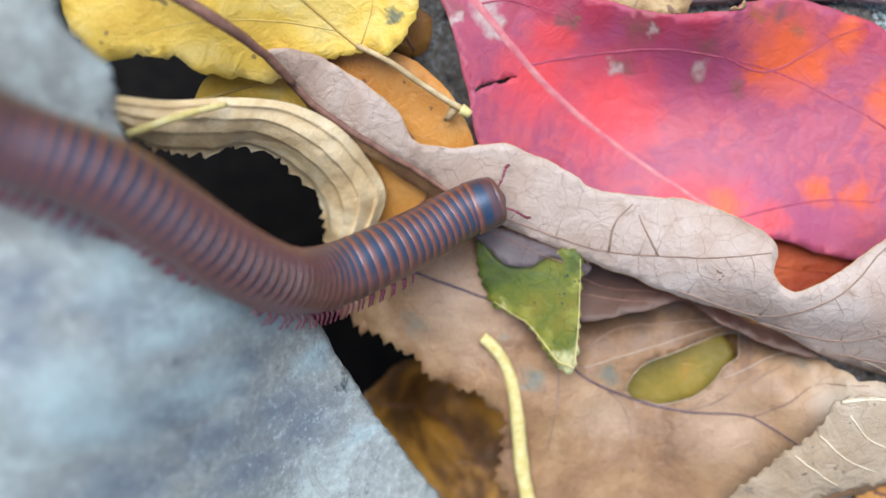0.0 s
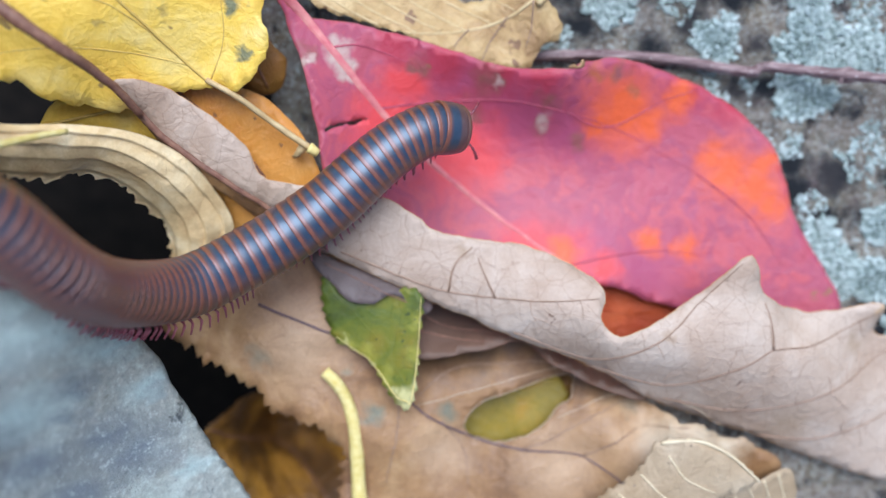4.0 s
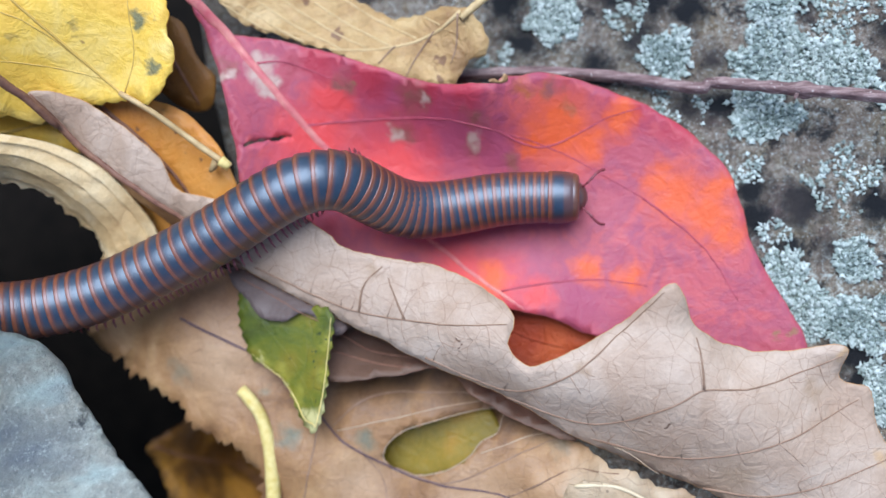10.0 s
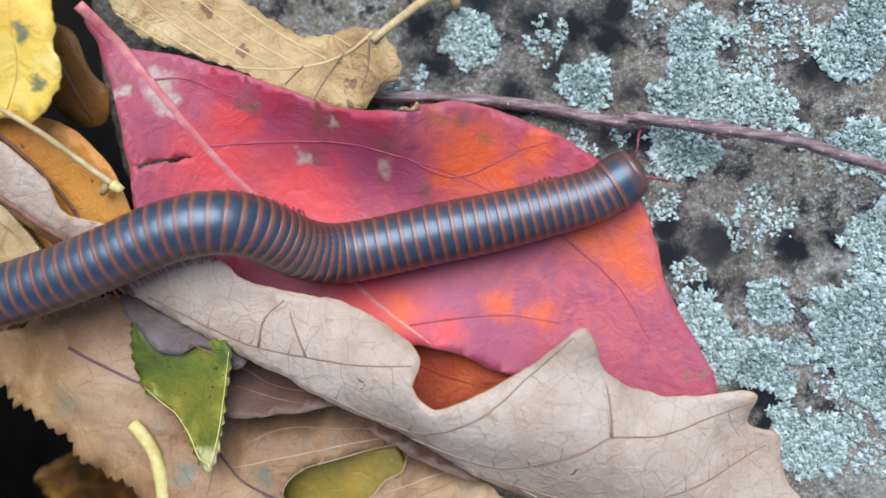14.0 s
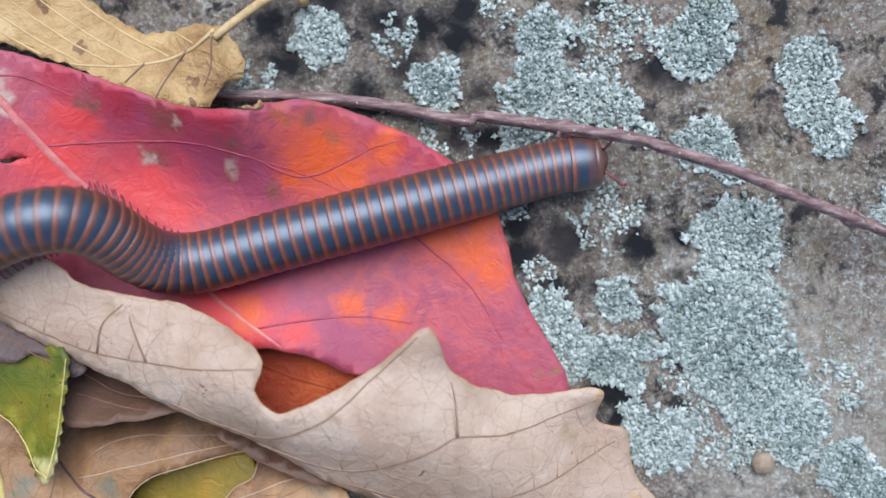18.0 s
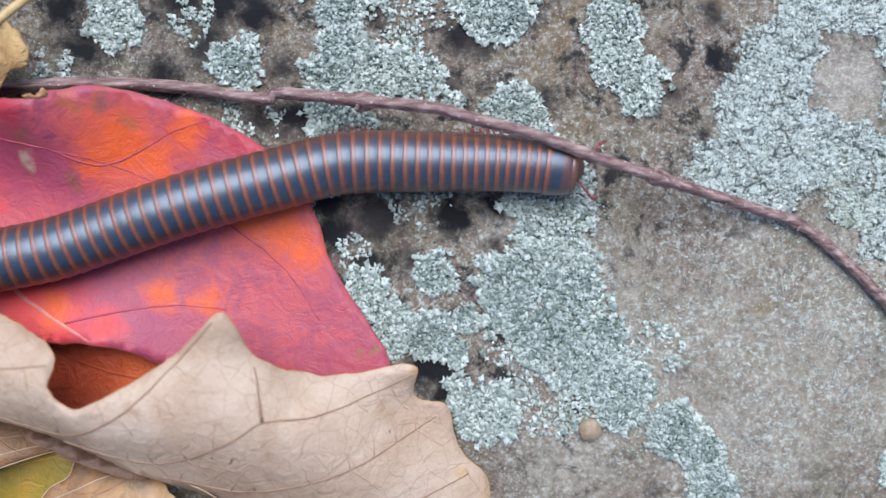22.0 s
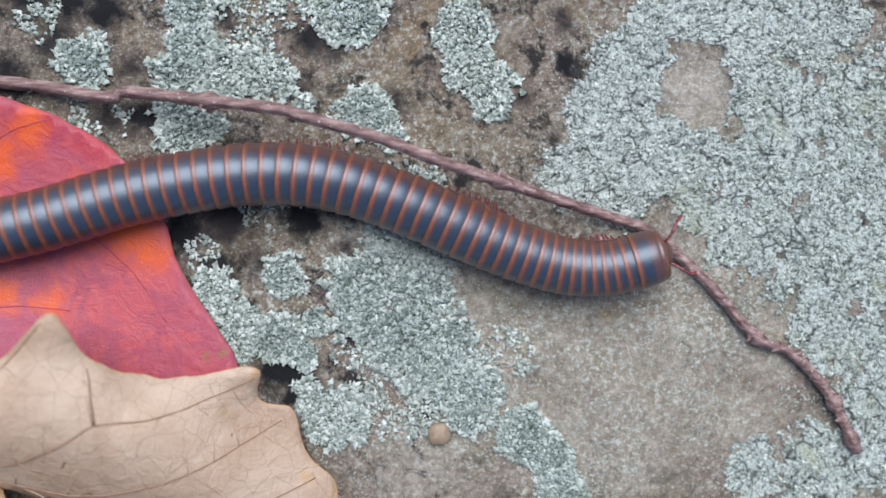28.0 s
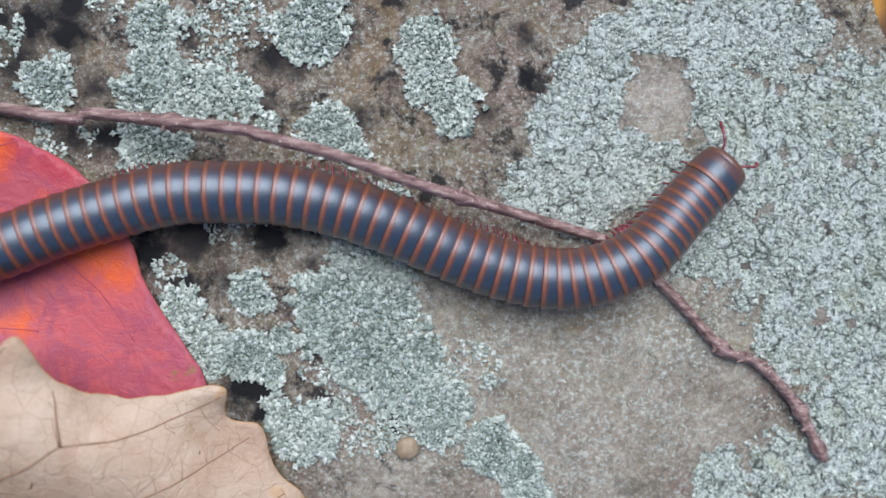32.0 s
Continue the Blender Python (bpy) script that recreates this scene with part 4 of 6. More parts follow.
mesh_object("curled_tip", v, f, BUFF, tan_leaf, "pale ribbed curled tip")
for k in range(4):
    vein(tan_leaf, tip_lift, [(15.3 + 2.3 * k, -41.3 + 0.6 * k), (18.3 + 2.2 * k, -47.2 + 0.2 * k), (20.1 + 1.8 * k, -52.6)], 0.14, 0.08, VEIN_PALE, up=0.03, clip=True)
umber, umber_lift = leaf("orange-brown leaf lying on the slab under a tan leaf's tip", ORANGE,
    [(11.6, -47.4, 1.8), (18.5, -47.1, 2.2), (25.9, -48.5, 3.0), (31.8, -47.7, 3.5), (39.1, -50.4, 3.0), (39.6, -59.9, 2.0), (27.3, -61.8, 1.6), (11.5, -55.1, 1.6)], seed=19.1, ruffle=0.4)
vein(umber, umber_lift, [(12.6, -50.4), (24.0, -54.0), (38.0, -56.0)], 0.25, 0.12, STEM_DARK, "midrib")
dusk, dusk_lift = leaf("mauve-brown leaf layered between a tan leaf and an oak leaf, deepened for the oak's shade", DUSK,
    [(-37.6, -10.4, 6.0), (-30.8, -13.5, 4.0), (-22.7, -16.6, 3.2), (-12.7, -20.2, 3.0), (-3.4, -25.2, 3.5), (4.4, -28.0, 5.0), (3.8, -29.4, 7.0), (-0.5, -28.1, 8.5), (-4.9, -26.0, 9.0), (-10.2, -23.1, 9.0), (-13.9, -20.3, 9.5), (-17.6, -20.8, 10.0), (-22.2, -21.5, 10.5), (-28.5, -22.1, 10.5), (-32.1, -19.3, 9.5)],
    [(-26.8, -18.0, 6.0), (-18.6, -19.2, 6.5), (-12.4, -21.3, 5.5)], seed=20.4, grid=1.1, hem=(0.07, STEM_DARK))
for path in ([(-30.0, -16.0), (-24.0, -18.6), (-16.0, -19.6), (-9.0, -22.0)], [(-29.0, -18.8), (-23.0, -20.0), (-17.0, -20.4)]):
    vein(dusk, dusk_lift, path, 0.11, 0.06, STEM_DARK, up=0.02, clip=True)
hole_edge = spline([(x, y, 0) for x, y, *_ in HOLE], 0.5, closed=True)
hole_edge[:, 2] = tan_lift(hole_edge)
mesh_object("hole_edge", *tube(np.concatenate([hole_edge, hole_edge[:1]]), 0.08, 5), VEIN_BUFF, tan_leaf, "pale dried edge of the hole")
# added dark sheet, leaf-shaped, that stands in for shade inside the hole
hole_shade_sheet, under_lift = leaf("dark brown sheet added under a tan leaf's hole to hold its shade", DEEP,
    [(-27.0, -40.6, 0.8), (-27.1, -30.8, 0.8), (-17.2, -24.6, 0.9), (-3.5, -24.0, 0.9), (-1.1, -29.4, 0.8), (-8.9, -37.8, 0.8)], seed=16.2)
vein(hole_shade_sheet, under_lift, [(-26.2, -38.9, 0.8), (-15.4, -32.6, 0.8), (-2.7, -26.4, 0.8)], 0.12, 0.08, STEM_DARK, "midrib")
vein(olive, olive_lift, [(-22.2, -29.1, 2.0), (-15.3, -28.5, 2.0), (-8.1, -27.2, 2.0)], 0.1, 0.06, VEIN_YELLOW, "midrib")
vein(deep, deep_lift, [(-60.8, -35.8, -3.0), (-57.0, -39.5, -16.0), (-50.8, -44.0, -18.0), (-42.5, -51.8, -12.0)], 0.25, 0.12, STEM_DARK, "midrib")
vein(orange, orange_lift, [(-59.4, 14.6, 17.0), (-53.7, 9.3, 14.0), (-48.6, 2.4, 11.0), (-47.7, -3.9, 9.0), (-53.1, -8.1, 6.0)], 0.35, 0.15, STEM_DARK, "midrib")
vein(ochre, ochre_lift, [(-75.5, 9.9, 18.0), (-68.5, 11.6, 17.0), (-57.9, 13.6, 14.0)], 0.25, 0.12, VEIN_YELLOW, "midrib")
rust, rust_lift = leaf("rust-red leaf half hidden under the oak leaf's notch", DEEPRED,
    [(-12.7, -11.3, 1.0), (-1.9, -12.2, 1.5), (8.1, -14.7, 1.2), (13.5, -19.0, 0.8), (4.7, -25.0, 0.6), (-6.1, -25.6, 0.6), (-12.5, -19.1, 0.6)], seed=13.3)
vein(rust, rust_lift, [(-11.9, -12.8, 1.0), (-1.7, -16.9, 1.0), (10.5, -19.2, 0.8)], 0.2, 0.1, DEEPRED, "midrib")

# red leaf
red, red_lift = leaf("glossy red and magenta leaf with orange patches and brown spots", RED,
    [(-46.4, 28.5, 17.0), (-43.3, 24.4, 13.0), (-34.4, 23.2, 10.0), (-24.4, 20.3, 9.0), (-14.9, 17.7, 9.0), (-7.3, 17.3, 11.0), (-4.9, 18.4, 9.0), (1.9, 18.6, 6.0), (14.2, 14.2, 2.5), (23.4, 6.2, 1.5), (26.8, -4.0, 1.2), (33.9, -17.3, 1.0), (24.7, -19.4, 1.0), (15.7, -18.2, 1.5), (7.1, -16.1, 3.0), (-2.1, -12.8, 5.0), (-11.8, -12.3, 5.0), (-22.4, -11.3, 5.0), (-34.3, -7.2, 8.0), (-40.2, 1.4, 12.0), (-41.4, 9.8, 13.0), (-43.0, 17.3, 14.0)],
    [(-34.0, 12.9, 8.0), (-29.1, 7.3, 5.0), (-21.1, 11.7, 3.0), (-11.1, 9.7, 3.0), (-11.6, -6.8, 3.5), (10.0, -7.1, 1.5), (1.9, 11.1, 2.8), (-37.7, 10.1, 10.0)], grid=1.2, rough=0.3, seed=8.3, thick=0.35, hem=(0.1, EDGE_RED), holes=[[(-40.7, 9.0, 12.0), (-40.0, 9.9, 12.0), (-38.4, 10.2, 11.0), (-36.6, 10.6, 10.0), (-35.0, 11.0, 9.0), (-35.0, 10.8, 9.0), (-36.6, 10.2, 10.0), (-38.0, 9.9, 11.0), (-39.4, 9.4, 12.0), (-40.3, 8.8, 12.0)]])
vein(red, red_lift, [(-46.4, 28.5, 17.0), (-40.3, 21.0, 13.0), (-34.0, 12.9, 8.0), (-29.1, 7.3, 5.0), (-21.1, 0.2, 3.0), (-11.7, -6.9, 3.0), (-3.1, -12.4, 3.0)], 0.78, 0.2, VEIN_RED, "midrib", 0.0, "pale pink midrib", 0.35)
for k, path in enumerate([
    [(-33.1, 12.4, 8.0), (-24.8, 13.4, 5.0), (-16.2, 13.5, 3.0), (-7.1, 11.6, 3.0), (2.0, 8.6, 3.0), (12.5, 2.8, 2.0)],
    [(-7.1, 11.6, 3.0), (-1.0, 9.6, 3.0), (7.7, 13.6, 3.0), (12.4, 14.9, 3.0)],
    [(-6.3, -10.0, 3.0), (-0.3, -8.9, 3.0), (7.1, -8.3, 2.0), (13.1, -9.1, 2.0)],
    [(12.5, 2.8, 2.0), (20.2, -3.5, 2.0), (25.0, -10.8, 1.0)],
    [(-39.6, 20.3, 13.0), (-35.4, 20.7, 11.0), (-28.8, 18.3, 9.0)]]):
    vein(red, red_lift, path, 0.16, 0.06, VEIN_DARKRED, up=0.0)

# torn brown flake on the red leaf's rim, where it was bitten
bite = np.array([(-7.6, 17.5), (-6.8, 17.9), (-6.2, 17.7), (-5.6, 18.6), (-5.1, 18.1), (-5.4, 17.5), (-6.6, 17.3)])
v, f, bite_lift = sheet(list(map(tuple, np.c_[bite, red_lift(bite) + (0.08, 0.12, 0.15, 0.25, 0.15, 0.1, 0.08)])), step=0.2, grid=0.4, rough=0.1, seed=21.5)
mesh_object("torn_flake", v, f, TAN, red, "dry brown torn flake on the rim")

# pale rolled oak leaf with lobes
oak, oak_lift = leaf("pale pinkish-brown oak leaf lying underside up with lobed margin", OAK,
    [(-64.7, 14.9, 25.0), (-59.1, 14.3, 21.5), (-50.9, 7.9, 18.0), (-48.3, 3.2, 16.0), (-43.7, 2.0, 14.5), (-36.4, 1.9, 14.5), (-28.6, -2.2, 14.0), (-24.9, -4.7, 13.5), (-12.6, -6.9, 13.0), (-3.7, -11.8, 15.0), (-3.9, -16.1, 16.5), (-0.9, -18.6, 16.0), (6.4, -15.1, 15.0), (11.0, -12.1, 14.0), (15.6, -8.1, 15.5), (17.4, -9.6, 15.0), (18.4, -12.9, 12.5), (24.3, -16.3, 9.0), (30.5, -16.4, 8.0), (37.3, -15.7, 8.0), (36.9, -20.1, 5.0), (41.0, -21.5, 4.0), (42.1, -26.5, 3.0), (46.3, -33.4, 2.0), (42.5, -42.8, 2.0), (26.9, -38.0, 4.0), (20.7, -35.2, 5.0), (6.2, -29.7, 7.0), (-4.6, -23.4, 10.5), (-15.0, -19.2, 11.5), (-27.2, -13.7, 12.0), (-40.4, -7.1, 12.5), (-47.0, -2.0, 13.5), (-57.7, 5.9, 17.5), (-61.9, 10.0, 20.0)],
    [(3.6, -22.3, 14.0), (-11.4, -14.3, 15.0), (25.3, -21.6, 12.0), (19.8, -17.5, 13.5), (34.1, -29.2, 7.0), (15.7, -14.8, 14.5)], grid=1.3, rough=0.35, seed=9.1, thick=0.35, lip=-0.4, ruffle=0.5, hem=(0.085, EDGE_OAK))
OAK_VEINS = [
    [(-38.7, -7.1), (-25.6, -12.4), (-13.2, -13.8), (-4.1, -13.5)],
    [(-15.1, -18.5), (-4.5, -22.3), (3.5, -19.7), (9.6, -14.4), (14.9, -9.0)],
    [(-4.7, -23.4), (6.3, -26.4), (15.9, -23.3), (19.9, -21.0), (25.9, -20.9), (32.9, -18.8), (37.0, -17.0)],
    [(6.2, -28.9), (16.8, -30.6), (26.3, -28.9), (33.2, -26.2), (39.7, -22.8)],
    [(19.9, -21.0), (19.4, -16.6), (18.9, -14.6)],
    [(20.5, -35.0), (28.0, -35.6), (36.0, -33.5), (43.5, -30.5)],
    [(-24.1, -12.7), (-23.1, -8.9), (-20.8, -6.7)], [(-17.7, -13.6), (-19.2, -10.3), (-20.0, -8.1)]]
ro = np.random.default_rng(5)
for k, path in enumerate(OAK_VEINS):
    vein(oak, oak_lift, path, 0.17, 0.08, VEIN_OAK, up=0.02)
    line = spline([(x, y, 0) for x, y in path], 0.5)
    if k in (4, 6, 7):
        continue
    # fine cross veins leave each side vein nearly at right angles, forked and unequal
    for at in np.arange(3, len(line) - 3, 7):
        at = int(at + ro.integers(-2, 3))
        way = line[min(at + 2, len(line) - 1)] - line[max(at - 2, 0)]
        way = way[:2] / np.linalg.norm(way[:2])
        for side in (1, -1):
            if ro.random() < 0.35:
                continue
            out = np.array([-way[1], way[0]]) * side + way * ro.uniform(-0.1, 0.55)
            far = ro.uniform(1.6, 4.2)
            p0 = line[at][:2]
            p1 = p0 + out * far * 0.5 + ro.normal(0, 0.2, 2)
            p2 = p0 + out * far + way * ro.uniform(-0.3, 0.9)
            vein(oak, oak_lift, [p0, p1, p2], 0.08, 0.03, VEIN_FINE, up=0.02, clip=True)
            if ro.random() < 0.2:
                vein(oak, oak_lift, [p1, p1 + way * ro.uniform(0.8, 1.8) + out * 0.5, p1 + way * ro.uniform(1.8, 3.0) + out * 0.4], 0.06, 0.035, VEIN_FINE, up=0.02, clip=True)
left = np.array([(-61.9, 10.0), (-57.7, 5.9), (-52.4, 2.0), (-47.0, -2.0), (-43.4, -4.8), (-40.4, -7.1)])
wide = np.array([0.6, 1.4, 1.9, 2.2, 1.9, 0.5])
low = left + np.outer(wide, (-0.74, -0.67))
v, f, half_lift = sheet([(x, y, z) for (x, y), z in zip(left, oak_lift(left) - 0.15)] + [(x, y, z) for (x, y), z in zip(low[::-1], (oak_lift(left) - 0.2 - 0.9 * wide)[::-1])], step=0.5, grid=0.8, rough=0.15, seed=23.0)
mesh_object("rolled_half", v, f, TAN, oak, "brown half of the blade rolled under along the midrib")
vein(oak, oak_lift, [(-64.6, 14.6, 25.0), (-61.6, 9.8, 20.0), (-57.3, 5.7, 18.0), (-47.0, -2.0, 14.0), (-40.6, -7.1, 12.0)], 0.55, 0.3, STEM_DARK, "midrib", 0.1)
stalk(oak, [(-62.2, 11.0, 21.5), (-63.1, 12.8, 24.0), (-63.9, 14.2, 26.0), (-64.7, 15.0, 27.5), (-65.5, 16.0, 29.0), (-67.1, 17.6, 32.5), (-71.1, 20.7, 35.0), (-76.8, 25.6, 37.0)], 0.45, 0.95, STEM_DARK, label="dark reddish leaf stalk")

# yellow leaf
yellow, yellow_lift = leaf("bright yellow leaf with toothed edge and dark specks", YELLOW,
    [(-53.9, 14.9, 19.0), (-50.2, 14.3, 20.0), (-47.8, 17.0, 20.0), (-46.5, 20.1, 21.0), (-48.0, 31.9, 22.0), (-51.5, 39.9, 22.0), (-66.6, 48.3, 24.0), (-81.8, 45.5, 29.0), (-87.1, 32.6, 33.0), (-86.2, 23.3, 33.0), (-84.3, 17.7, 32.0), (-83.1, 14.6, 31.0), (-79.5, 15.0, 29.0), (-75.8, 14.9, 28.0), (-72.6, 13.1, 26.0), (-68.4, 12.1, 22.0), (-63.9, 11.9, 20.0), (-59.6, 13.6, 19.5)], [(-67.7, 20.8, 28.0), (-57.7, 26.7, 26.0), (-72.5, 33.3, 30.0), (-65.8, 15.3, 22.5), (-74.4, 17.9, 29.0), (-54.6, 19.4, 21.0)], teeth=0.55, tooth_len=4.2, seed=10.2, ruffle=1.2, rough=0.6)
vein(yellow, yellow_lift, [(-53.9, 15.0, 19.0), (-56.3, 17.2, 20.0), (-59.8, 21.0, 22.0), (-66.6, 28.9, 25.0), (-71.6, 38.1, 26.0)], 0.24, 0.12, VEIN_YELLOW, "midrib", 0.0)
for path in [[(-56.3, 17.2, 20.0), (-62.6, 18.4, 23.0), (-70.0, 18.6, 26.0), (-77.9, 17.5, 29.0)], [(-58.5, 19.5, 22.0), (-64.0, 23.7, 24.0), (-72.4, 25.8, 27.0)], [(-53.8, 15.4, 19.0), (-51.7, 20.5, 21.0), (-51.5, 28.1, 23.0)]]:
    vein(yellow, yellow_lift, path, 0.11, 0.06, VEIN_YELLOW, up=0.0)
stalk(yellow, [(-54.3, 15.4, 20.0), (-50.4, 13.1, 19.0), (-47.3, 10.6, 17.0), (-43.9, 8.1, 16.0), (-42.0, 6.8, 15.5)], 0.36, 0.45, STEM_TAN, label="straw-coloured leaf stalk")
stalk(yellow, [(-42.2, 6.9, 15.6), (-41.6, 6.5, 15.5), (-41.1, 6.1, 15.3)], 0.75, 0.6, STEM_YELLOW, "stalk_end", "bright yellow broken end")
stalk(yellow, [(-42.9, 7.2, 15.0), (-43.8, 6.1, 14.5), (-44.4, 5.7, 14.0)], 0.7, 0.3, STEM_TAN, "stub")

# tan leaf at the back with its stalk
gold, gold_lift = leaf("golden tan leaf with parallel ribs, lying on the slab", GOLD,
    [(-47.6, 36.9, 15.0), (-45.9, 31.7, 14.0), (-41.7, 26.3, 10.5), (-35.6, 24.2, 9.0), (-29.1, 22.3, 8.5), (-20.3, 18.6, 8.0), (-12.9, 17.8, 8.0), (-11.0, 20.5, 7.5), (-8.4, 22.0, 7.5), (-8.7, 24.7, 8.0), (-10.6, 27.1, 8.5), (-14.0, 27.7, 8.0), (-20.4, 26.9, 6.0), (-24.9, 28.6, 6.0), (-34.9, 34.8, 8.0), (-38.9, 36.6, 9.0), (-43.1, 44.4, 13.0), (-50.2, 47.3, 16.0)], seed=11.5, teeth=0.5, ruffle=0.5)
vein(gold, gold_lift, [(-10.4, 28.4, 8.0), (-13.9, 25.5, 8.2), (-17.8, 23.7, 8.0), (-24.1, 22.6, 8.0), (-30.5, 22.6, 8.0), (-36.9, 23.8, 8.3)], 0.27, 0.15, VEIN_GOLD, "midrib", 0.0, clip=True)
for x0, y0 in ((-14.6, 25.6), (-18.0, 24.0), (-21.4, 23.0), (-24.8, 22.7), (-28.2, 22.6), (-31.6, 22.7), (-35.0, 23.4), (-38.4, 24.2), (-41.8, 25.4), (-45.4, 26.6)):
    bend = 0.35 * wobble(np.array([[x0, y0]]), 5.0, 2.0)[0]
    vein(gold, gold_lift, [(x0, y0), (x0 - 6.4, y0 + 3.3 + bend), (x0 - 12.5, y0 + 7.4 + bend), (x0 - 17.0, y0 + 11.5)], 0.15, 0.09, VEIN_GOLD, up=0.0, clip=True)
for path in [[(-12.1, 26.9, 8.0), (-12.3, 23.4, 8.0), (-13.1, 20.4, 8.0)], [(-15.5, 24.8, 8.0), (-17.8, 21.6, 8.0), (-19.3, 18.4, 8.0)], [(-20.9, 23.1, 8.0), (-22.5, 21.4, 8.0), (-23.6, 19.7, 8.0)]]:
    vein(gold, gold_lift, path, 0.14, 0.08, VEIN_OAK, clip=True)
stalk(gold, [(-11.6, 26.1, 9.0), (-9.0, 28.6, 8.0), (-5.9, 31.6, 6.0), (-3.3, 33.3, 4.0), (-1.9, 32.1, 2.0)], 0.5, 0.7, STEM_TAN, label="thin hooked leaf stalk")

# green scrap
green, green_lift = leaf("torn green leaf scrap with yellow edges, folded over", GREEN,
    [(-41.6, -10.6, 11.0), (-37.7, -14.1, 11.5), (-33.7, -13.2, 11.5), (-28.0, -12.7, 12.5), (-28.3, -19.6, 12.5), (-29.2, -28.0, 13.5), (-31.9, -27.3, 12.0), (-35.5, -22.0, 10.5), (-40.1, -18.9, 10.5)], teeth=0.6, tooth_len=1.7, seed=12.2, grid=1.0, step=0.5)
stalk(green, [(-39.6, -19.0, 11.0), (-37.1, -20.9, 11.0), (-35.2, -22.2, 11.0), (-33.2, -24.8, 11.3), (-31.4, -27.2, 12.6), (-30.1, -27.5, 13.4), (-29.3, -27.9, 14.0)], 0.04, 0.1, STEM_YELLOW, "margin", "pale straw dried margin")
stalk(green, [(-29.3, -27.7, 14.0), (-28.6, -23.3, 13.3), (-28.1, -18.0, 13.0), (-27.8, -13.5, 12.8)], 0.1, 0.04, STEM_YELLOW, "margin", "pale straw dried margin")
vein(green, green_lift, [(-40.3, -12.5, 11.0), (-35.4, -17.7, 11.0), (-31.2, -23.6, 11.5), (-29.1, -27.6, 11.5)], 0.1, 0.06, GREEN, "midrib", 0.0)


fragment, fragment_lift = leaf("mauve-grey leaf fragment tucked under the oak leaf", MAUVE,
    [(-42.7, -7.2, 10.5), (-33.9, -10.8, 11.0), (-26.7, -14.3, 10.5), (-27.5, -15.9, 11.0), (-30.2, -13.8, 12.2), (-32.1, -13.1, 12.6), (-34.4, -14.3, 12.6), (-37.3, -14.0, 12.4), (-39.9, -11.7, 12.0), (-42.4, -9.1, 11.5)], seed=15.1, grid=1.0, step=0.5)
vein(fragment, fragment_lift, [(-41.2, -8.7, 11.0), (-35.3, -11.6, 11.5), (-28.3, -14.8, 11.0)], 0.1, 0.06, STEM_DARK, "midrib", 0.0)


# arched tawny leaf: a ribbed band rolled over on itself
def arch(outer, inner_edge, bulge, ribs, mat, parent):
    a, b = spline(outer, 0.5), spline(inner_edge, 0.5)
    m, k = 90, 46
    u = np.linspace(0, 1, m)
    pa = np.stack([np.interp(u, np.linspace(0, 1, len(a)), a[:, i]) for i in range(3)], 1)
    pb = np.stack([np.interp(u, np.linspace(0, 1, len(b)), b[:, i]) for i in range(3)], 1)
    v = np.linspace(0, 1, k)
    p = pa[:, None] * (1 - v)[None, :, None] + pb[:, None] * v[None, :, None]
    p[:, :, 2] += bulge * np.sin(np.pi * v)[None] + 0.75 * ((ribs * v**0.9 + 0.3 * np.sin(3.0 * u)[:, None] + 0.12 * np.sin(11.0 * u)[:, None]) % 1.0) ** 1.6
    p[:, :, 2] += 0.5 * wobble(p.reshape(-1, 3), 4.0, 2.0).reshape(m, k) + 0.2 * wobble(p.reshape(-1, 3), 1.4, 6.0).reshape(m, k)
    jag = 0.7 * ((np.arange(m) * 0.29 + 0.6 * wobble(np.c_[u * 60, 0 * u], 5, 4.0)) % 1.0) + 1.1 * wobble(np.c_[u * 60, 0 * u], 3, 1.0) + 0.6 * wobble(np.c_[u * 60, 0 * u], 1.1, 2.0)
    p[:, -1] += (pb - pa) / np.linalg.norm(pb - pa, axis=1)[:, None] * jag[:, None]
    top = p.reshape(-1, 3)
    n = len(top)
    f = [(i * k + j, i * k + j + 1, (i + 1) * k + j + 1, (i + 1) * k + j) for i in range(m - 1) for j in range(k - 1)]
    low = top - [0, 0, 0.35]
    loop = [j for j in range(k)] + [i * k + k - 1 for i in range(1, m)] + [(m - 1) * k + j for j in range(k - 2, -1, -1)] + [i * k for i in range(m - 2, 0, -1)]
    side = [(loop[(i + 1) % len(loop)], loop[i], loop[i] + n, loop[(i + 1) % len(loop)] + n) for i in range(len(loop))]
    return mesh_object("blade", np.concatenate([top, low]), [q[::-1] for q in f] + [tuple(i + n for i in q) for q in f] + side, mat, parent)


tawny = empty("leaf", "tawny dry leaf arched over a dark hollow, with pale ribs", "leaf", "fallen leaves")
arch([(-78.5, 10.2, 36.0), (-74.0, 9.5, 32.0), (-67.7, 9.6, 27.0), (-62.2, 8.6, 22.0), (-57.6, 5.5, 18.0), (-55.0, 1.3, 14.0), (-53.4, -3.4, 11.0), (-55.2, -7.8, 9.0), (-58.0, -11.4, 7.0), (-61.9, -14.7, 5.0)],
     [(-77.8, 6.5, 36.0), (-75.7, 4.0, 31.0), (-72.1, 3.4, 25.0), (-69.4, 4.0, 21.0), (-66.3, 2.2, 17.0), (-63.8, -1.2, 13.0), (-62.5, -4.6, 10.0), (-62.4, -8.3, 8.0), (-63.8, -12.1, 6.0), (-66.0, -15.5, 4.0)], 2.4, 4, CRUST, tawny)
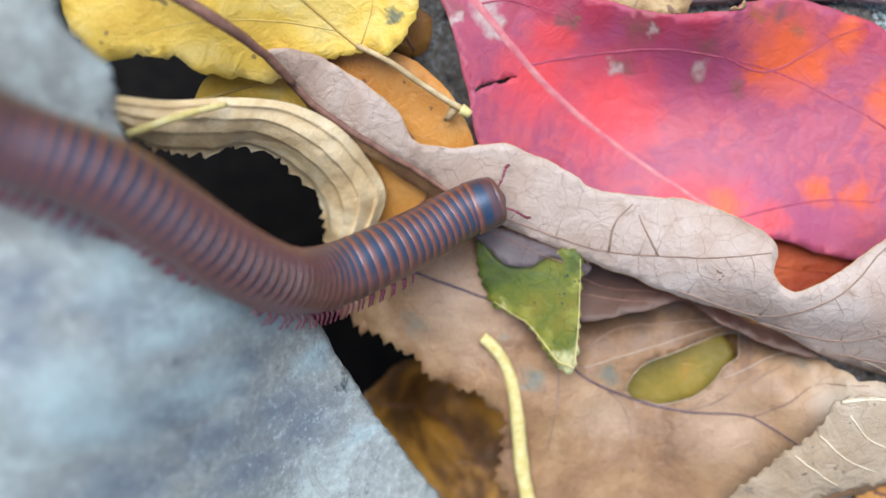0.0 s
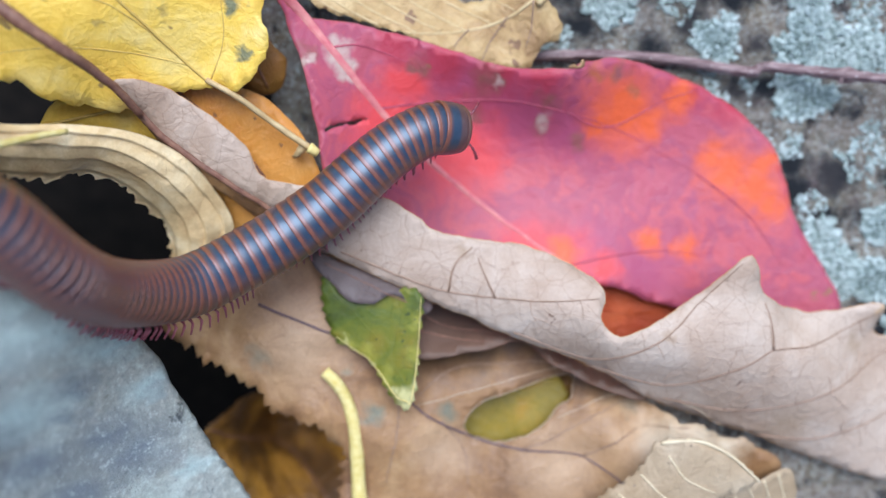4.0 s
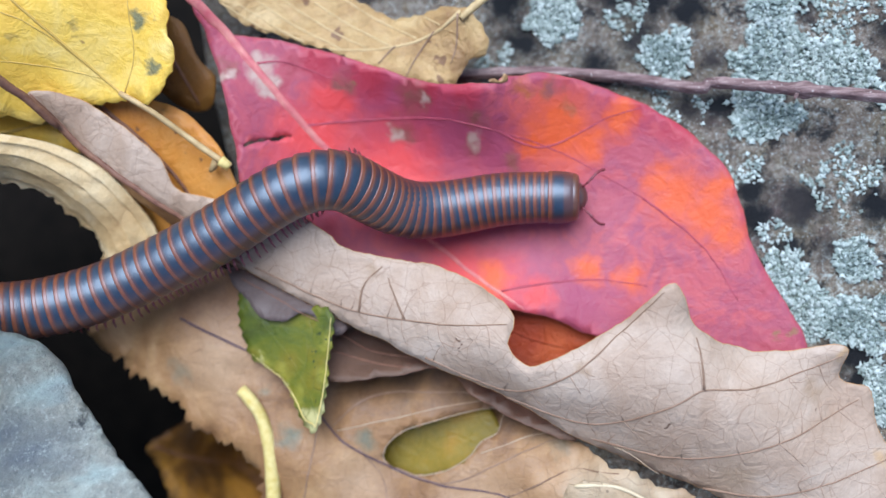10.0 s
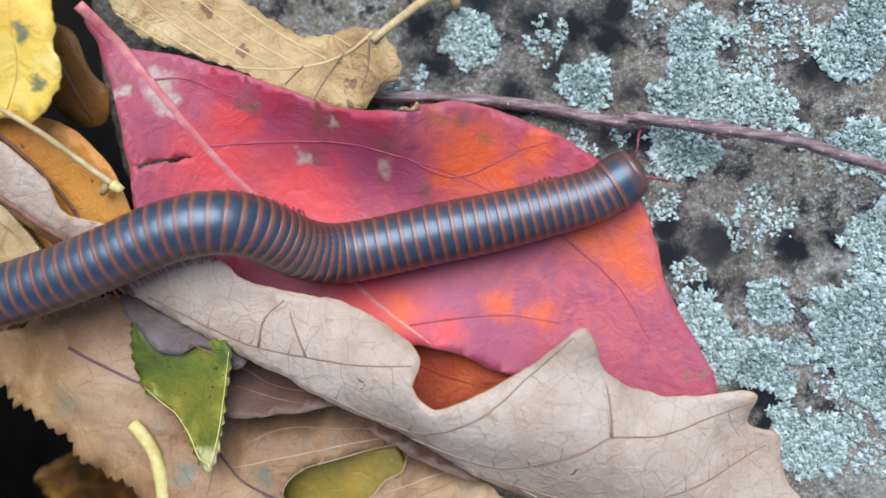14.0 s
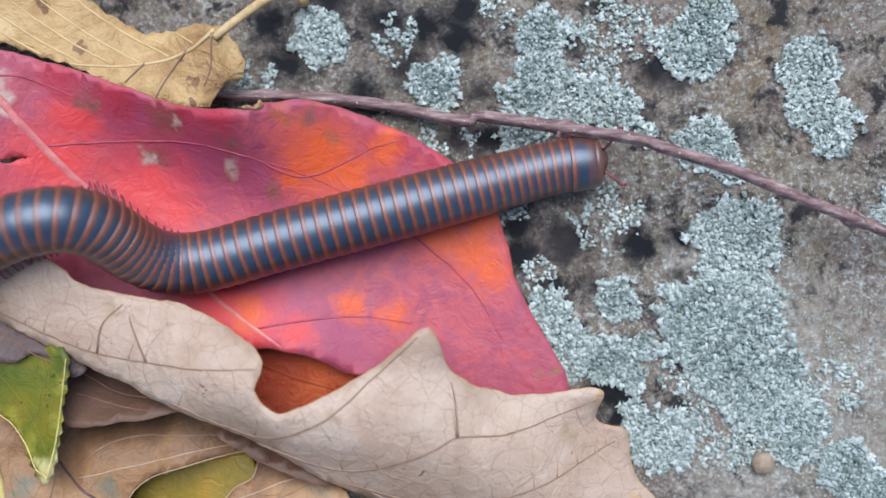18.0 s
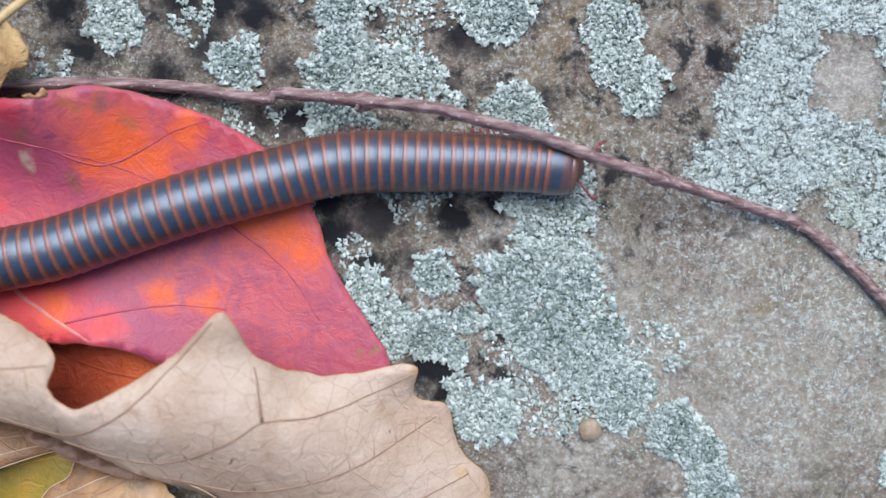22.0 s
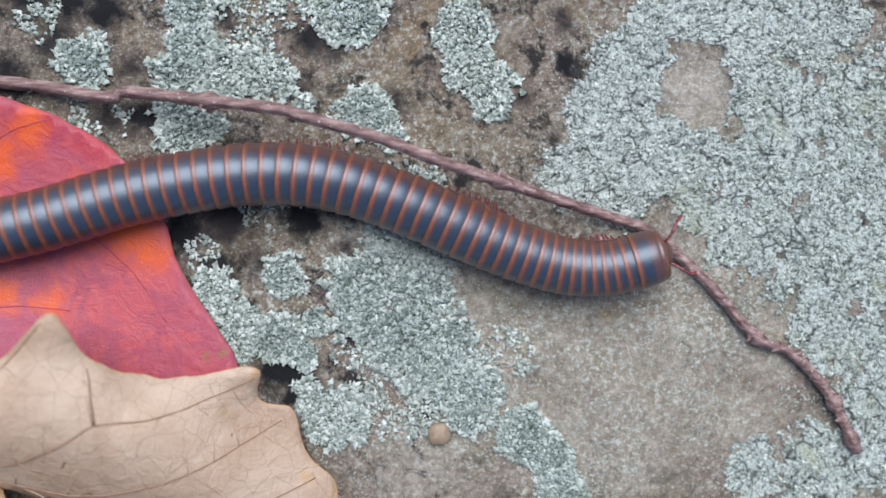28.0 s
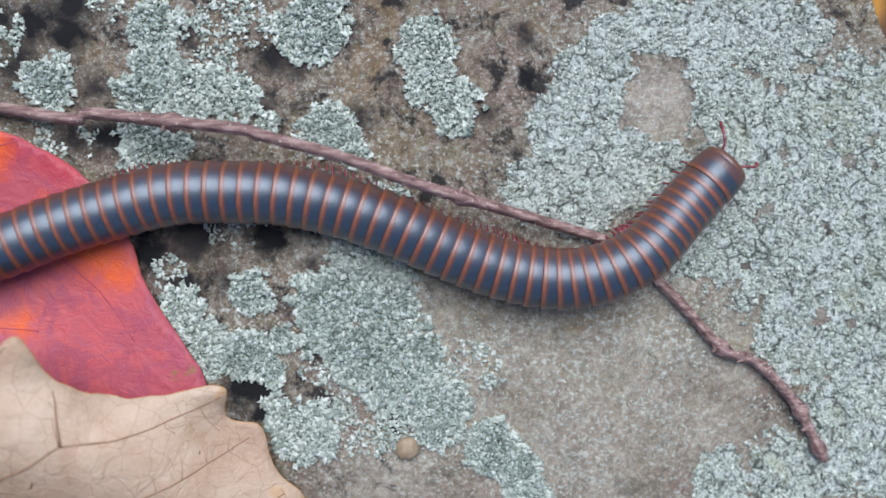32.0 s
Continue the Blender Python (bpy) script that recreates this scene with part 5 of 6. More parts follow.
stalk(tawny, [(-77.2, 5.8, 37.0), (-73.3, 7.0, 36.0), (-70.5, 8.0, 33.0), (-68.1, 8.7, 30.0)], 0.5, 0.35, STEM_YELLOW)

# brown leaf off the far edge of the slab
far_leaf, far_lift = leaf("dull brown leaf on the soil beyond the slab's edge", DEEP, [(112, 62, -38), (124, 52, -37), (140, 30, -38), (158, 34, -37), (160, 58, -36), (138, 74, -37)], seed=14.2)
vein(far_leaf, far_lift, [(114, 60), (136, 50), (158, 46)], 0.4, 0.2, STEM_DARK, "midrib")

# loose stalk on the tan leaf
loose = empty("leaf_stalk", "pale yellow leaf stalk lying loose on a tan leaf", "leaf stalk")
stalk(loose, [(-41.5, -24.1, 10.0), (-40.0, -25.6, 10.0), (-38.6, -28.1, 9.5), (-37.6, -32.0, 9.2), (-37.3, -36.9, 8.6), (-37.1, -43.3, 8.0), (-36.4, -48.9, 7.6)], 0.85, 1.15, STEM_YELLOW, "stem")

# ---- twig ----
twig = empty("twig", "long thin reddish-brown twig lying across the lichened slab", "twig")
twig_path = spline([(-22.3, 18.7, 1.2), (-13.7, 19.7, 1.6), (-3.1, 20.0, 1.8), (8.1, 19.2, 1.6), (19.2, 17.4, 1.6), (21.3, 18.1, 1.5), (31.6, 16.9, 1.4), (40.6, 15.7, 1.5), (44.1, 14.6, 1.5), (52.4, 12.0, 1.4), (59.4, 9.1, 1.4), (65.7, 6.8, 1.5), (73.5, 4.2, 1.4), (80.6, 1.9, 1.4), (86.3, -0.3, 1.3), (93.4, -6.6, 1.3), (99.9, -13.9, 1.4), (104.2, -15.8, 1.4), (109.3, -21.4, 1.3), (113.0, -28.9, 1.2)], 0.5)
bridge = np.interp(twig_path[:, 0], (10, 25, 38, 48, 60, 68, 75, 82), (0, 2.4, 6.0, 6.6, 6.6, 5.2, 2.6, 0))
bridge = np.convolve(np.pad(bridge, 10, mode="edge"), np.ones(21) / 21, mode="valid")
twig_path[:, 2] += bridge
twig_path[:, 1] -= (twig_path[:, 1] - 4) * bridge / 122
tw_r = np.linspace(0.8, 0.6, len(twig_path)) * (1 + 0.2 * wobble(np.c_[np.arange(len(twig_path)) * 0.5, np.zeros(len(twig_path))], 1.8, 2.0) + 0.14 * wobble(np.c_[np.arange(len(twig_path)) * 0.5, np.ones(len(twig_path))], 0.8, 4.0))
for at in (0.36, 0.6, 0.86, 0.95, 0.985):
    tw_r += 0.45 * np.exp(-(((np.arange(len(twig_path)) / len(twig_path) - at) / 0.006) ** 2))
twig_path[:, 2] += 0.1
tv, tf = tube(twig_path, tw_r, 14)
ridge = np.tile(rng.uniform(-0.34, 0.2, 14), len(twig_path))
tv += (tv - np.repeat(twig_path, 14, axis=0)) * ridge[:, None]
tv += 0.07 * np.stack([wobble(tv, 0.9, 1.0), wobble(tv, 0.9, 2.0), wobble(tv, 1.1, 3.0)], 1)
mesh_object("shoot", tv, tf, TWIG, twig)
for at, sx, sy in ((0.36, -0.7, -1.2), (0.6, 0.5, 1.2), (0.78, 0.4, -1.0), (0.86, -0.9, -0.9), (0.9, 1.1, 0.4), (0.95, 1.3, 0.3), (0.97, -1.0, -0.4)):
    b0 = twig_path[int(at * (len(twig_path) - 1))]
    bp = spline([b0, b0 + [0.6 * sx, 0.6 * sy, 0.25], b0 + [sx, sy, 0.35]], 0.2)
    mesh_object("bud", *tube(bp, np.linspace(0.5, 0.16, len(bp)), 7), TWIG, twig)

rt = np.random.default_rng(21)
for at in np.r_[rt.uniform(0.45, 0.85, 9), rt.uniform(0.86, 1.0, 16)]:
    b0 = twig_path[int(at * (len(twig_path) - 1))] + [0, 0, 0.2]
    go = rt.normal(0, 1, 3) * [0.7, 0.7, 0.25]
    bp = spline([b0, b0 + 0.5 * go + [0, 0, 0.15], b0 + go], 0.2)
    mesh_object("bark_flake", *tube(bp, np.linspace(0.38, 0.1, len(bp)), 6), TWIG, twig)

# ---- pebble ----
bmp = bmesh.new()
bmesh.ops.create_icosphere(bmp, subdivisions=3, radius=1.5 * MM)
for q in bmp.verts:
    q.co *= 1 + 0.12 * noise.noise(q.co * 700)
    q.co.z *= 0.7
pm = bpy.data.meshes.new("pebble")
bmp.to_mesh(pm)
bmp.free()
pm.materials.append(PEBBLE)
pebble = tagged(new("pebble", pm), "small round brown pebble on the lichened slab", "pebble")
pebble.location = Vector([(59.2, -25.7, 0.8)][0]) * MM

# ---- lichen on the slab ----
def slab_top(xy):
    xy = np.atleast_2d(xy)[:, :2]
    return slab_lift(xy) + 0.35 * (0.6 * wobble(xy, 3.3, 2.0) + 0.4 * wobble(xy, 1.3, 4.0))


def lobes(xy, size, lift_by, dome, seed, spread=0.35):
    """Many small crinkled lobes as one mesh: vertices and faces."""
    r = np.random.default_rng(seed)
    n, m = len(xy), 8
    a = np.linspace(0, 2 * np.pi, m, endpoint=False)[None] + r.uniform(0, 6.28, (n, 1)) + r.uniform(-0.2, 0.2, (n, m))
    rad = size[:, None] * r.uniform(1 - spread, 1 + spread, (n, m)) * np.where(np.arange(m) % 2, 0.68, 1.25)[None]
    z0 = slab_top(xy) + lift_by
    tilt = r.normal(0, 0.42, (n, 2))
    dx, dy = rad * np.cos(a), rad * np.sin(a)
    hgt = dome * size
    c = np.stack([xy[:, 0], xy[:, 1], z0 + hgt * r.uniform(-0.5, 0.8, n)], 1)[:, None]
    ring = np.stack([xy[:, :1] + dx, xy[:, 1:2] + dy, (z0 + 0.55 * hgt)[:, None] + tilt[:, :1] * dx + tilt[:, 1:] * dy + r.uniform(-0.2, 0.3, (n, m)) * size[:, None]], 2)
    low = np.stack([xy[:, :1] + 0.7 * dx, xy[:, 1:2] + 0.7 * dy, np.broadcast_to((z0 - lift_by - 0.35)[:, None], (n, m))], 2)
    v = np.concatenate([c, ring, low], 1).reshape(-1, 3)
    k = 2 * m + 1
    base = []
    for i in range(m):
        j = (i + 1) % m
        base += [(0, 1 + i, 1 + j), (1 + i, 1 + m + i, 1 + m + j), (1 + i, 1 + m + j, 1 + j)]
    f = (np.array(base)[None] + (np.arange(n) * k)[:, None, None]).reshape(-1, 3)
    return v, f


def fast_mesh(name, v, f, mat):
    me = bpy.data.meshes.new(name)
    me.vertices.add(len(v))
    me.vertices.foreach_set("co", (np.asarray(v) * MM).astype(np.float32).ravel())
    me.loops.add(f.size)
    me.loops.foreach_set("vertex_index", f.ravel().astype(np.int32))
    me.polygons.add(len(f))
    me.polygons.foreach_set("loop_start", np.arange(0, f.size, 3, dtype=np.int32))
    me.update(calc_edges=True)
    me.materials.append(mat)
    return new(name, me)


def scatter(circles, gap, seed, bare=(), frayed=0.3, crack=0.0, thin=0.0):
    """Points inside a union of discs with frayed edges; returns them with their depth inside (0 at the edge)."""
    r = np.random.default_rng(seed)
    c = np.array(circles)
    lo, hi = (c[:, :2] - c[:, 2:]).min(0) - 1, (c[:, :2] + c[:, 2:]).max(0) + 1
    gx, gy = np.meshgrid(np.arange(lo[0], hi[0], gap), np.arange(lo[1], hi[1], gap * 0.87))
    gx[1::2] += gap / 2
    p = np.stack([gx.ravel(), gy.ravel()], 1) + r.normal(0, gap * 0.28, (gx.size, 2))
    d = np.max(1 - np.linalg.norm(p[:, None] - c[None, :, :2], axis=2) / c[None, :, 2], axis=1)
    p, d = p[d > -0.2], d[d > -0.2]
    d = d + frayed * (0.7 * wobble(p, 2.6, seed * 0.37) + 0.6 * wobble(p, 1.0, seed * 0.37 + 3))
    keep = d > 0
    for x, y, rr in bare:
        keep &= np.linalg.norm(p - [x, y], axis=1) > rr * (1 + 0.25 * wobble(p, 1.5, 8.0))
    if crack:
        keep &= np.abs(wobble(p, 3.0, 31.0)) > crack
    if thin:
        keep &= wobble(p, 1.8, seed + 0.5) > thin - 0.5 * r.random(len(p))
    return p[keep], d[keep]


def bed_material(name, pale, mid, crack, cell):
    """A continuous lichen skin, broken by a net of fine dark cracks."""
    m, n, l, b = material(name, 0.9, 0.15)
    vec = coords(n, l)
    warp = n.new("ShaderNodeVectorMath")
    warp.operation = "ADD"
    nz = n.new("ShaderNodeTexNoise")
    nz.inputs["Scale"].default_value = 0.6
    nz.inputs["Detail"].default_value = 4.0
    l.new(vec, nz.inputs["Vector"])
    l.new(vec, warp.inputs[0])
    l.new(nz.outputs["Color"], warp.inputs[1])
    tone = noise_tex(n, l, vec, 0.16, 7, 0.7, 0.5)
    col = ramp(n, l, tone, [(0.35, mid), (0.62, pale)])
    grain = noise_tex(n, l, vec, 1.5, 9, 0.85)
    col = mix(n, l, ramp(n, l, grain, [(0.43, (0.95,) * 3), (0.5, (0, 0, 0))]), col, crack)
    col = mix(n, l, ramp(n, l, grain, [(0.515, (0, 0, 0)), (0.57, (0.85,) * 3)]), col, (0.78, 0.83, 0.78))
    moss = noise_tex(n, l, vec, 0.09, 5, 0.65, 0.6)
    col = mix(n, l, ramp(n, l, moss, [(0.56, (0, 0, 0)), (0.68, (0.5,) * 3)]), col, (0.42, 0.44, 0.28))
    wide = vein_net(n, l, warp.outputs[0], cell * 0.5, 0.1)
    inv = n.new("ShaderNodeInvert")
    l.new(wide, inv.inputs["Color"])
    broken = n.new("ShaderNodeMath")
    broken.operation = "MULTIPLY"
    l.new(inv.outputs["Color"], broken.inputs[0])
    l.new(ramp(n, l, noise_tex(n, l, vec, 0.3, 4, 0.6), [(0.47, (0, 0, 0)), (0.56, (0.95,) * 3)]), broken.inputs[1])
    col = mix(n, l, broken.outputs[0], col, crack)
    l.new(col, b.inputs["Base Color"])
    bump(n, l, b, [(wide, 0.3), (grain, 1.0)], 1.0, 0.0006)
    return m


BED_CRUST = bed_material("lichen_bed_crust", (0.60, 0.66, 0.61), (0.44, 0.50, 0.455), (0.06, 0.065, 0.055), 0.9)
BED_ROSETTE = bed_material("lichen_bed_rosette", (0.38, 0.45, 0.40), (0.24, 0.30, 0.26), (0.05, 0.06, 0.05), 1.3)


def bed(circles, seed, mat, parent, frayed, bare=(), rise=0.12, gap=0.4):
    """A thin skin over a union of discs with a frayed rim, under the lobes."""
    c = np.array(circles)
    lo, hi = (c[:, :2] - c[:, 2:]).min(0) - 1, (c[:, :2] + c[:, 2:]).max(0) + 1
    xs, ys = np.arange(lo[0], hi[0], gap), np.arange(lo[1], hi[1], gap)
    gx, gy = np.meshgrid(xs, ys)
    p = np.stack([gx.ravel(), gy.ravel()], 1)
    d = np.max(1 - np.linalg.norm(p[:, None] - c[None, :, :2], axis=2) / c[None, :, 2], axis=1)
    near = d > -0.3
    d[near] += frayed * (0.7 * wobble(p[near], 2.6, seed * 0.37) + 0.6 * wobble(p[near], 1.0, seed * 0.37 + 3))
    ok = near & (d > 0)
    for x, y, rr in bare:
        ok &= np.linalg.norm(p - [x, y], axis=1) > rr * (1 + 0.25 * wobble(p, 1.5, 8.0))
    w = len(xs)
    j, i = np.meshgrid(np.arange(len(ys) - 1), np.arange(w - 1), indexing="ij")
    a = (j * w + i).ravel()
    a = a[ok[a] & ok[a + 1] & ok[a + w] & ok[a + w + 1]]
    used, back = np.unique(np.concatenate([a, a + 1, a + w + 1, a + w]), return_inverse=True)
    quad = back.reshape(4, -1).T
    top = p[used] + np.random.default_rng(int(seed)).normal(0, gap * 0.22, (len(used), 2))
    v = np.c_[top, slab_top(top) + rise * np.minimum(1, 0.2 + d[used] * 6)]
    f = np.concatenate([quad[:, [0, 1, 2]], quad[:, [0, 2, 3]]])
    ob = fast_mesh("bed", v, f, mat)
    ob.data.polygons.foreach_set("use_smooth", [True] * len(ob.data.polygons))
    ob.parent = parent


LICHENS = [
    [(0.1, 28.1, 3.9)], [(15.4, 22.1, 3.7)], [(29.0, 28.5, 4.0), (28.1, 24.1, 3.0), (27.2, 21.1, 3.6)], [(33.8, 20.6, 4.0), (38.5, 19.7, 3.4), (42.6, 16.5, 1.6)],
    [(48.7, 28.3, 4.4), (50.3, 32.0, 2.8)], [(50.5, 15.3, 3.4), (53.5, 12.5, 2.1)], [(63.1, 25.7, 4.1), (63.7, 21.1, 3.4), (66.2, 18.2, 3.6)],
    [(49.7, 15.8, 3.3), (52.2, 14.1, 2.1)], [(27.3, 14.2, 3.8), (30.9, 13.8, 2.2)], [(54.5, 2.8, 5.7), (56.5, -1.6, 4.0), (57.4, 5.6, 2.9)],
    [(50.3, -6.9, 5.6), (56.4, -7.8, 5.4), (55.2, -13.2, 6.1), (60.7, -14.1, 4.0), (49.1, -10.9, 3.6)], [(59.1, -18.0, 4.3), (63.8, -20.7, 4.0), (62.7, -23.6, 2.5)],
    [(46.0, -23.3, 4.4), (43.1, -21.0, 2.6)], [(69.9, -26.3, 3.8), (73.1, -29.3, 3.3)], [(75.2, -33.4, 3.5)],
    [(30.7, -6.5, 2.9), (33.5, -11.3, 3.3), (33.8, -14.2, 2.2)], [(38.9, -13.2, 3.6), (43.3, -11.1, 1.9), (41.8, -15.1, 2.2)], [(39.8, -5.2, 2.9)]]
for k, circles in enumerate(LICHENS):
    p, d = scatter(circles, 0.37, 40 + k, frayed=0.5, crack=0.035)
    r = np.random.default_rng(k)
    size = r.uniform(0.14, 0.34, len(p)) * (1 + 0.6 * np.exp(-d * 7))
    rise = 0.15 + 0.6 * r.random(len(p)) * np.minimum(d + 0.2, 0.6)
    patch = empty("lichen", "pale green leafy lichen rosette growing on the slab", "lichen", "lichen patches")
    bed(circles, 40 + k, BED_ROSETTE, patch, 0.5)
    outer = d < 0.28
    for name, sel, mat in (("fringe", outer, LICHEN), ("centre", ~outer, LICHEN_DARK if k % 3 else LICHEN)):
        if sel.sum() > 3:
            fast_mesh(name, *lobes(p[sel], size[sel], rise[sel], 0.6, 100 + k, 0.5), mat).parent = patch
LOOSE = [[(38.4, 28.8, 5.0), (-8.0, 21.7, 3.1), (14.2, 15.7, 3.1), (9.6, 17.2, 1.5), (20.1, 15.0, 1.8), (5.9, 16.0, 1.9), (9.9, 28.0, 3.0), (23.0, 32.0, 2.2)], [(56.2, -21.3, 5.4), (51.1, -22.6, 4.4), (29.0, -1.7, 2.3), (49.1, -13.8, 4.3), (67.1, -17.1, 4.3), (37.9, 5.3, 4.3), (24.9, 6.4, 2.9)]]
for k, circles in enumerate(LOOSE):
    p, d = scatter(circles, 0.45, 70 + k, frayed=0.9, thin=0.15)
    v, f = lobes(p, np.random.default_rng(50 + k).uniform(0.14, 0.36, len(p)), 0.15, 0.8, 150 + k, 0.5)
    tagged(fast_mesh("lichen_crumbs", v, f, LICHEN), "loose crumbs of pale green lichen on the slab", "lichen", kind="stuff")
BARE = [(92.5, 17.6, 4.5)]
CRUST_A = [(84.2, 20.3, 5.8), (86.9, 26.3, 3.2), (92.3, 27.6, 4.3), (99.2, 26.4, 5.1), (106.4, 26.2, 5.8), (111.9, 26.8, 3.3), (80.5, 14.3, 5.2), (76.4, 7.2, 4.5), (84.8, 9.5, 6.2), (82.5, 3.8, 4.0), (91.3, 8.6, 5.5), (98.7, 18.5, 4.5)]
CRUST_B = [(103.8, 16.2, 7.3), (113.2, 16.0, 8.0), (120.6, 17.2, 6.6), (102.2, 6.9, 8.0), (111.7, 5.2, 8.8), (120.5, 2.7, 8.1), (98.4, -1.0, 5.9), (109.4, -4.3, 8.1), (119.7, -7.5, 8.1), (110.1, -13.1, 5.9), (118.2, -17.0, 7.4), (93.4, 2.8, 4.4)]
CRUST_C = [(120.3, -27.5, 7.5), (109.1, -31.6, 7.1), (100.2, -31.4, 4.5), (115.1, -23.6, 5.2)]
for k, (circles, mat, gap, sz) in enumerate(((CRUST_A, LICHEN_BLUE, 0.36, (0.13, 0.3)), (CRUST_B, LICHEN_CRUST, 0.36, (0.12, 0.27)), (CRUST_C, LICHEN_CRUST, 0.42, (0.13, 0.3)))):
    p, d = scatter(circles, gap, 90 + k, bare=BARE, frayed=(0.3, 0.75, 0.7)[k], crack=0.045, thin=(0, -0.14, -0.1)[k])
    crust = empty("lichen_crust", "broad cracked grey-green lichen crust on the slab", "lichen", "lichen crusts")
    bed(circles, 90 + k, BED_CRUST, crust, (0.3, 0.75, 0.7)[k], BARE, 0.2)
    rk = np.random.default_rng(60 + k)
    seeds = p[rk.choice(len(p), 26 + 8 * k, replace=False)]
    near = np.sort(np.linalg.norm(p[:, None] - seeds[None], axis=2), axis=1)
    cell = np.argmin(np.linalg.norm(p[:, None] - seeds[None], axis=2), axis=1)
    split = (near[:, 1] - near[:, 0] > (0.5, 0.28, 0.28)[k] * (1 + 0.9 * wobble(p, 2.0, 12.0))) & (wobble(p, 1.4, 41.0) + 0.5 * wobble(p, 4.0, 43.0) > -0.3 + 0.5 * rk.random(len(p)))
    size, rise = rk.uniform(*sz, len(p)), 0.1 + 0.3 * rk.random(len(p))
    for c in range(len(seeds)):
        sel = (cell == c) & split
        if sel.sum() > 3:
            fast_mesh("plate", *lobes(p[sel], size[sel], rise[sel], 0.5, 170 + 40 * k + c, 0.5), mat).parent = crust
FILM = [(58.3, -2.1, 6.5), (63.9, -11.7, 8.0), (72.7, -10.5, 8.8), (80.0, -9.3, 8.0), (87.3, -9.5, 8.8), (98.3, -12.8, 8.1), (105.5, -20.4, 6.7), (79.6, -27.0, 6.6), (65.0, -23.5, 5.9), (90.7, -23.6, 5.9), (52.0, -18.7, 5.1)]
p, d = scatter(FILM, 0.42, 99, frayed=0.8, thin=0.2)
v, f = lobes(p, np.random.default_rng(66).uniform(0.07, 0.2, len(p)), -0.03, 0.3, 180, 0.5)
tagged(fast_mesh("lichen_film", v, f, LICHEN_CRUST), "thin scattered grains of grey lichen over the slab", "lichen", kind="stuff")

# ---- millipede ----
RINGS = 60
millipede = empty("millipede", "long dark slate millipede with rust-red ring edges and maroon legs, crawling", "millipede")


def lathe(profile, seg=28):
    """A surface of revolution about x from (x, radius) points."""
    a = np.linspace(0, 2 * np.pi, seg, endpoint=False)
    v = np.concatenate([np.stack([np.full(seg, x), r * np.cos(a), r * np.sin(a) * (0.97 if r > 1 else 1.0)], 1) for x, r in profile])
    f = [(i * seg + k, (i + 1) * seg + k, (i + 1) * seg + (k + 1) % seg, i * seg + (k + 1) % seg) for i in range(len(profile) - 1) for k in range(seg)]
    return v, f


def shared_mesh(name, v, f, mat):
    me = bpy.data.meshes.new(name)
    me.from_pydata([tuple(q) for q in np.asarray(v) * MM], [], [tuple(int(i) for i in q) for q in f])
    me.polygons.foreach_set("use_smooth", [True] * len(me.polygons))
    me.materials.append(mat)
    return me


def under(ob_name, me, parent, label=""):
    o = new(ob_name, me)
    o.parent = parent
    if label:
        o["label"] = label
    return o


ring_me = shared_mesh("ring", *lathe([(2.9, 2.5), (2.2, 2.95), (1.6, 3.3), (1.1, 3.53), (0.8, 3.64), (0.4, 3.74), (0.0, 3.81), (-0.4, 3.85), (-0.67, 3.865), (-0.7, 3.866), (-0.71, 3.7)]), SHELL)
rim_me = shared_mesh("rim", *lathe([(-0.69, 3.78), (-0.7, 3.862), (-0.73, 3.872), (-0.9, 3.882), (-1.05, 3.884), (-1.14, 3.87), (-1.2, 3.82), (-1.22, 3.6)]), SHELL_RIM)
leg_me = {}
for side in (1, -1):
    lp = spline([(0, side * 0.9, -3.3), (0.1, side * 2.0, -4.0), (0.2, side * 2.7, -4.0), (0.0, side * 3.1, -4.5), (-0.15, side * 3.4, -5.3)], 0.35)
    leg_me[side] = shared_mesh("leg", *tube(lp, np.linspace(0.3, 0.1, len(lp)) * (1 + 0.2 * np.sin(np.linspace(0, 22, len(lp)))), 6), LEG)
collum_me = shared_mesh("ring", *lathe([(2.6, 2.0), (2.55, 2.9), (2.2, 3.4), (1.5, 3.66), (0.6, 3.79), (-0.3, 3.84), (-0.67, 3.86), (-0.7, 3.86), (-0.71, 3.7)]), SHELL)
brim_me = shared_mesh("rim", *lathe([(1.95, 3.47), (2.2, 3.5), (2.5, 3.33), (2.74, 2.98), (2.8, 2.5), (2.65, 2.0)]), BRIM)
tail_me = shared_mesh("tail", *lathe([(1.6, 3.3), (0.6, 3.5), (-0.4, 3.38), (-1.1, 2.95), (-1.7, 2.1), (-2.0, 1.1), (-2.1, 0.02)]), SHELL)
tip_me = shared_mesh("rim", *lathe([(0.0, 3.4), (-0.05, 3.52), (-0.3, 3.48), (-0.4, 3.3)]), SHELL_RIM)
segments, legs = [], []
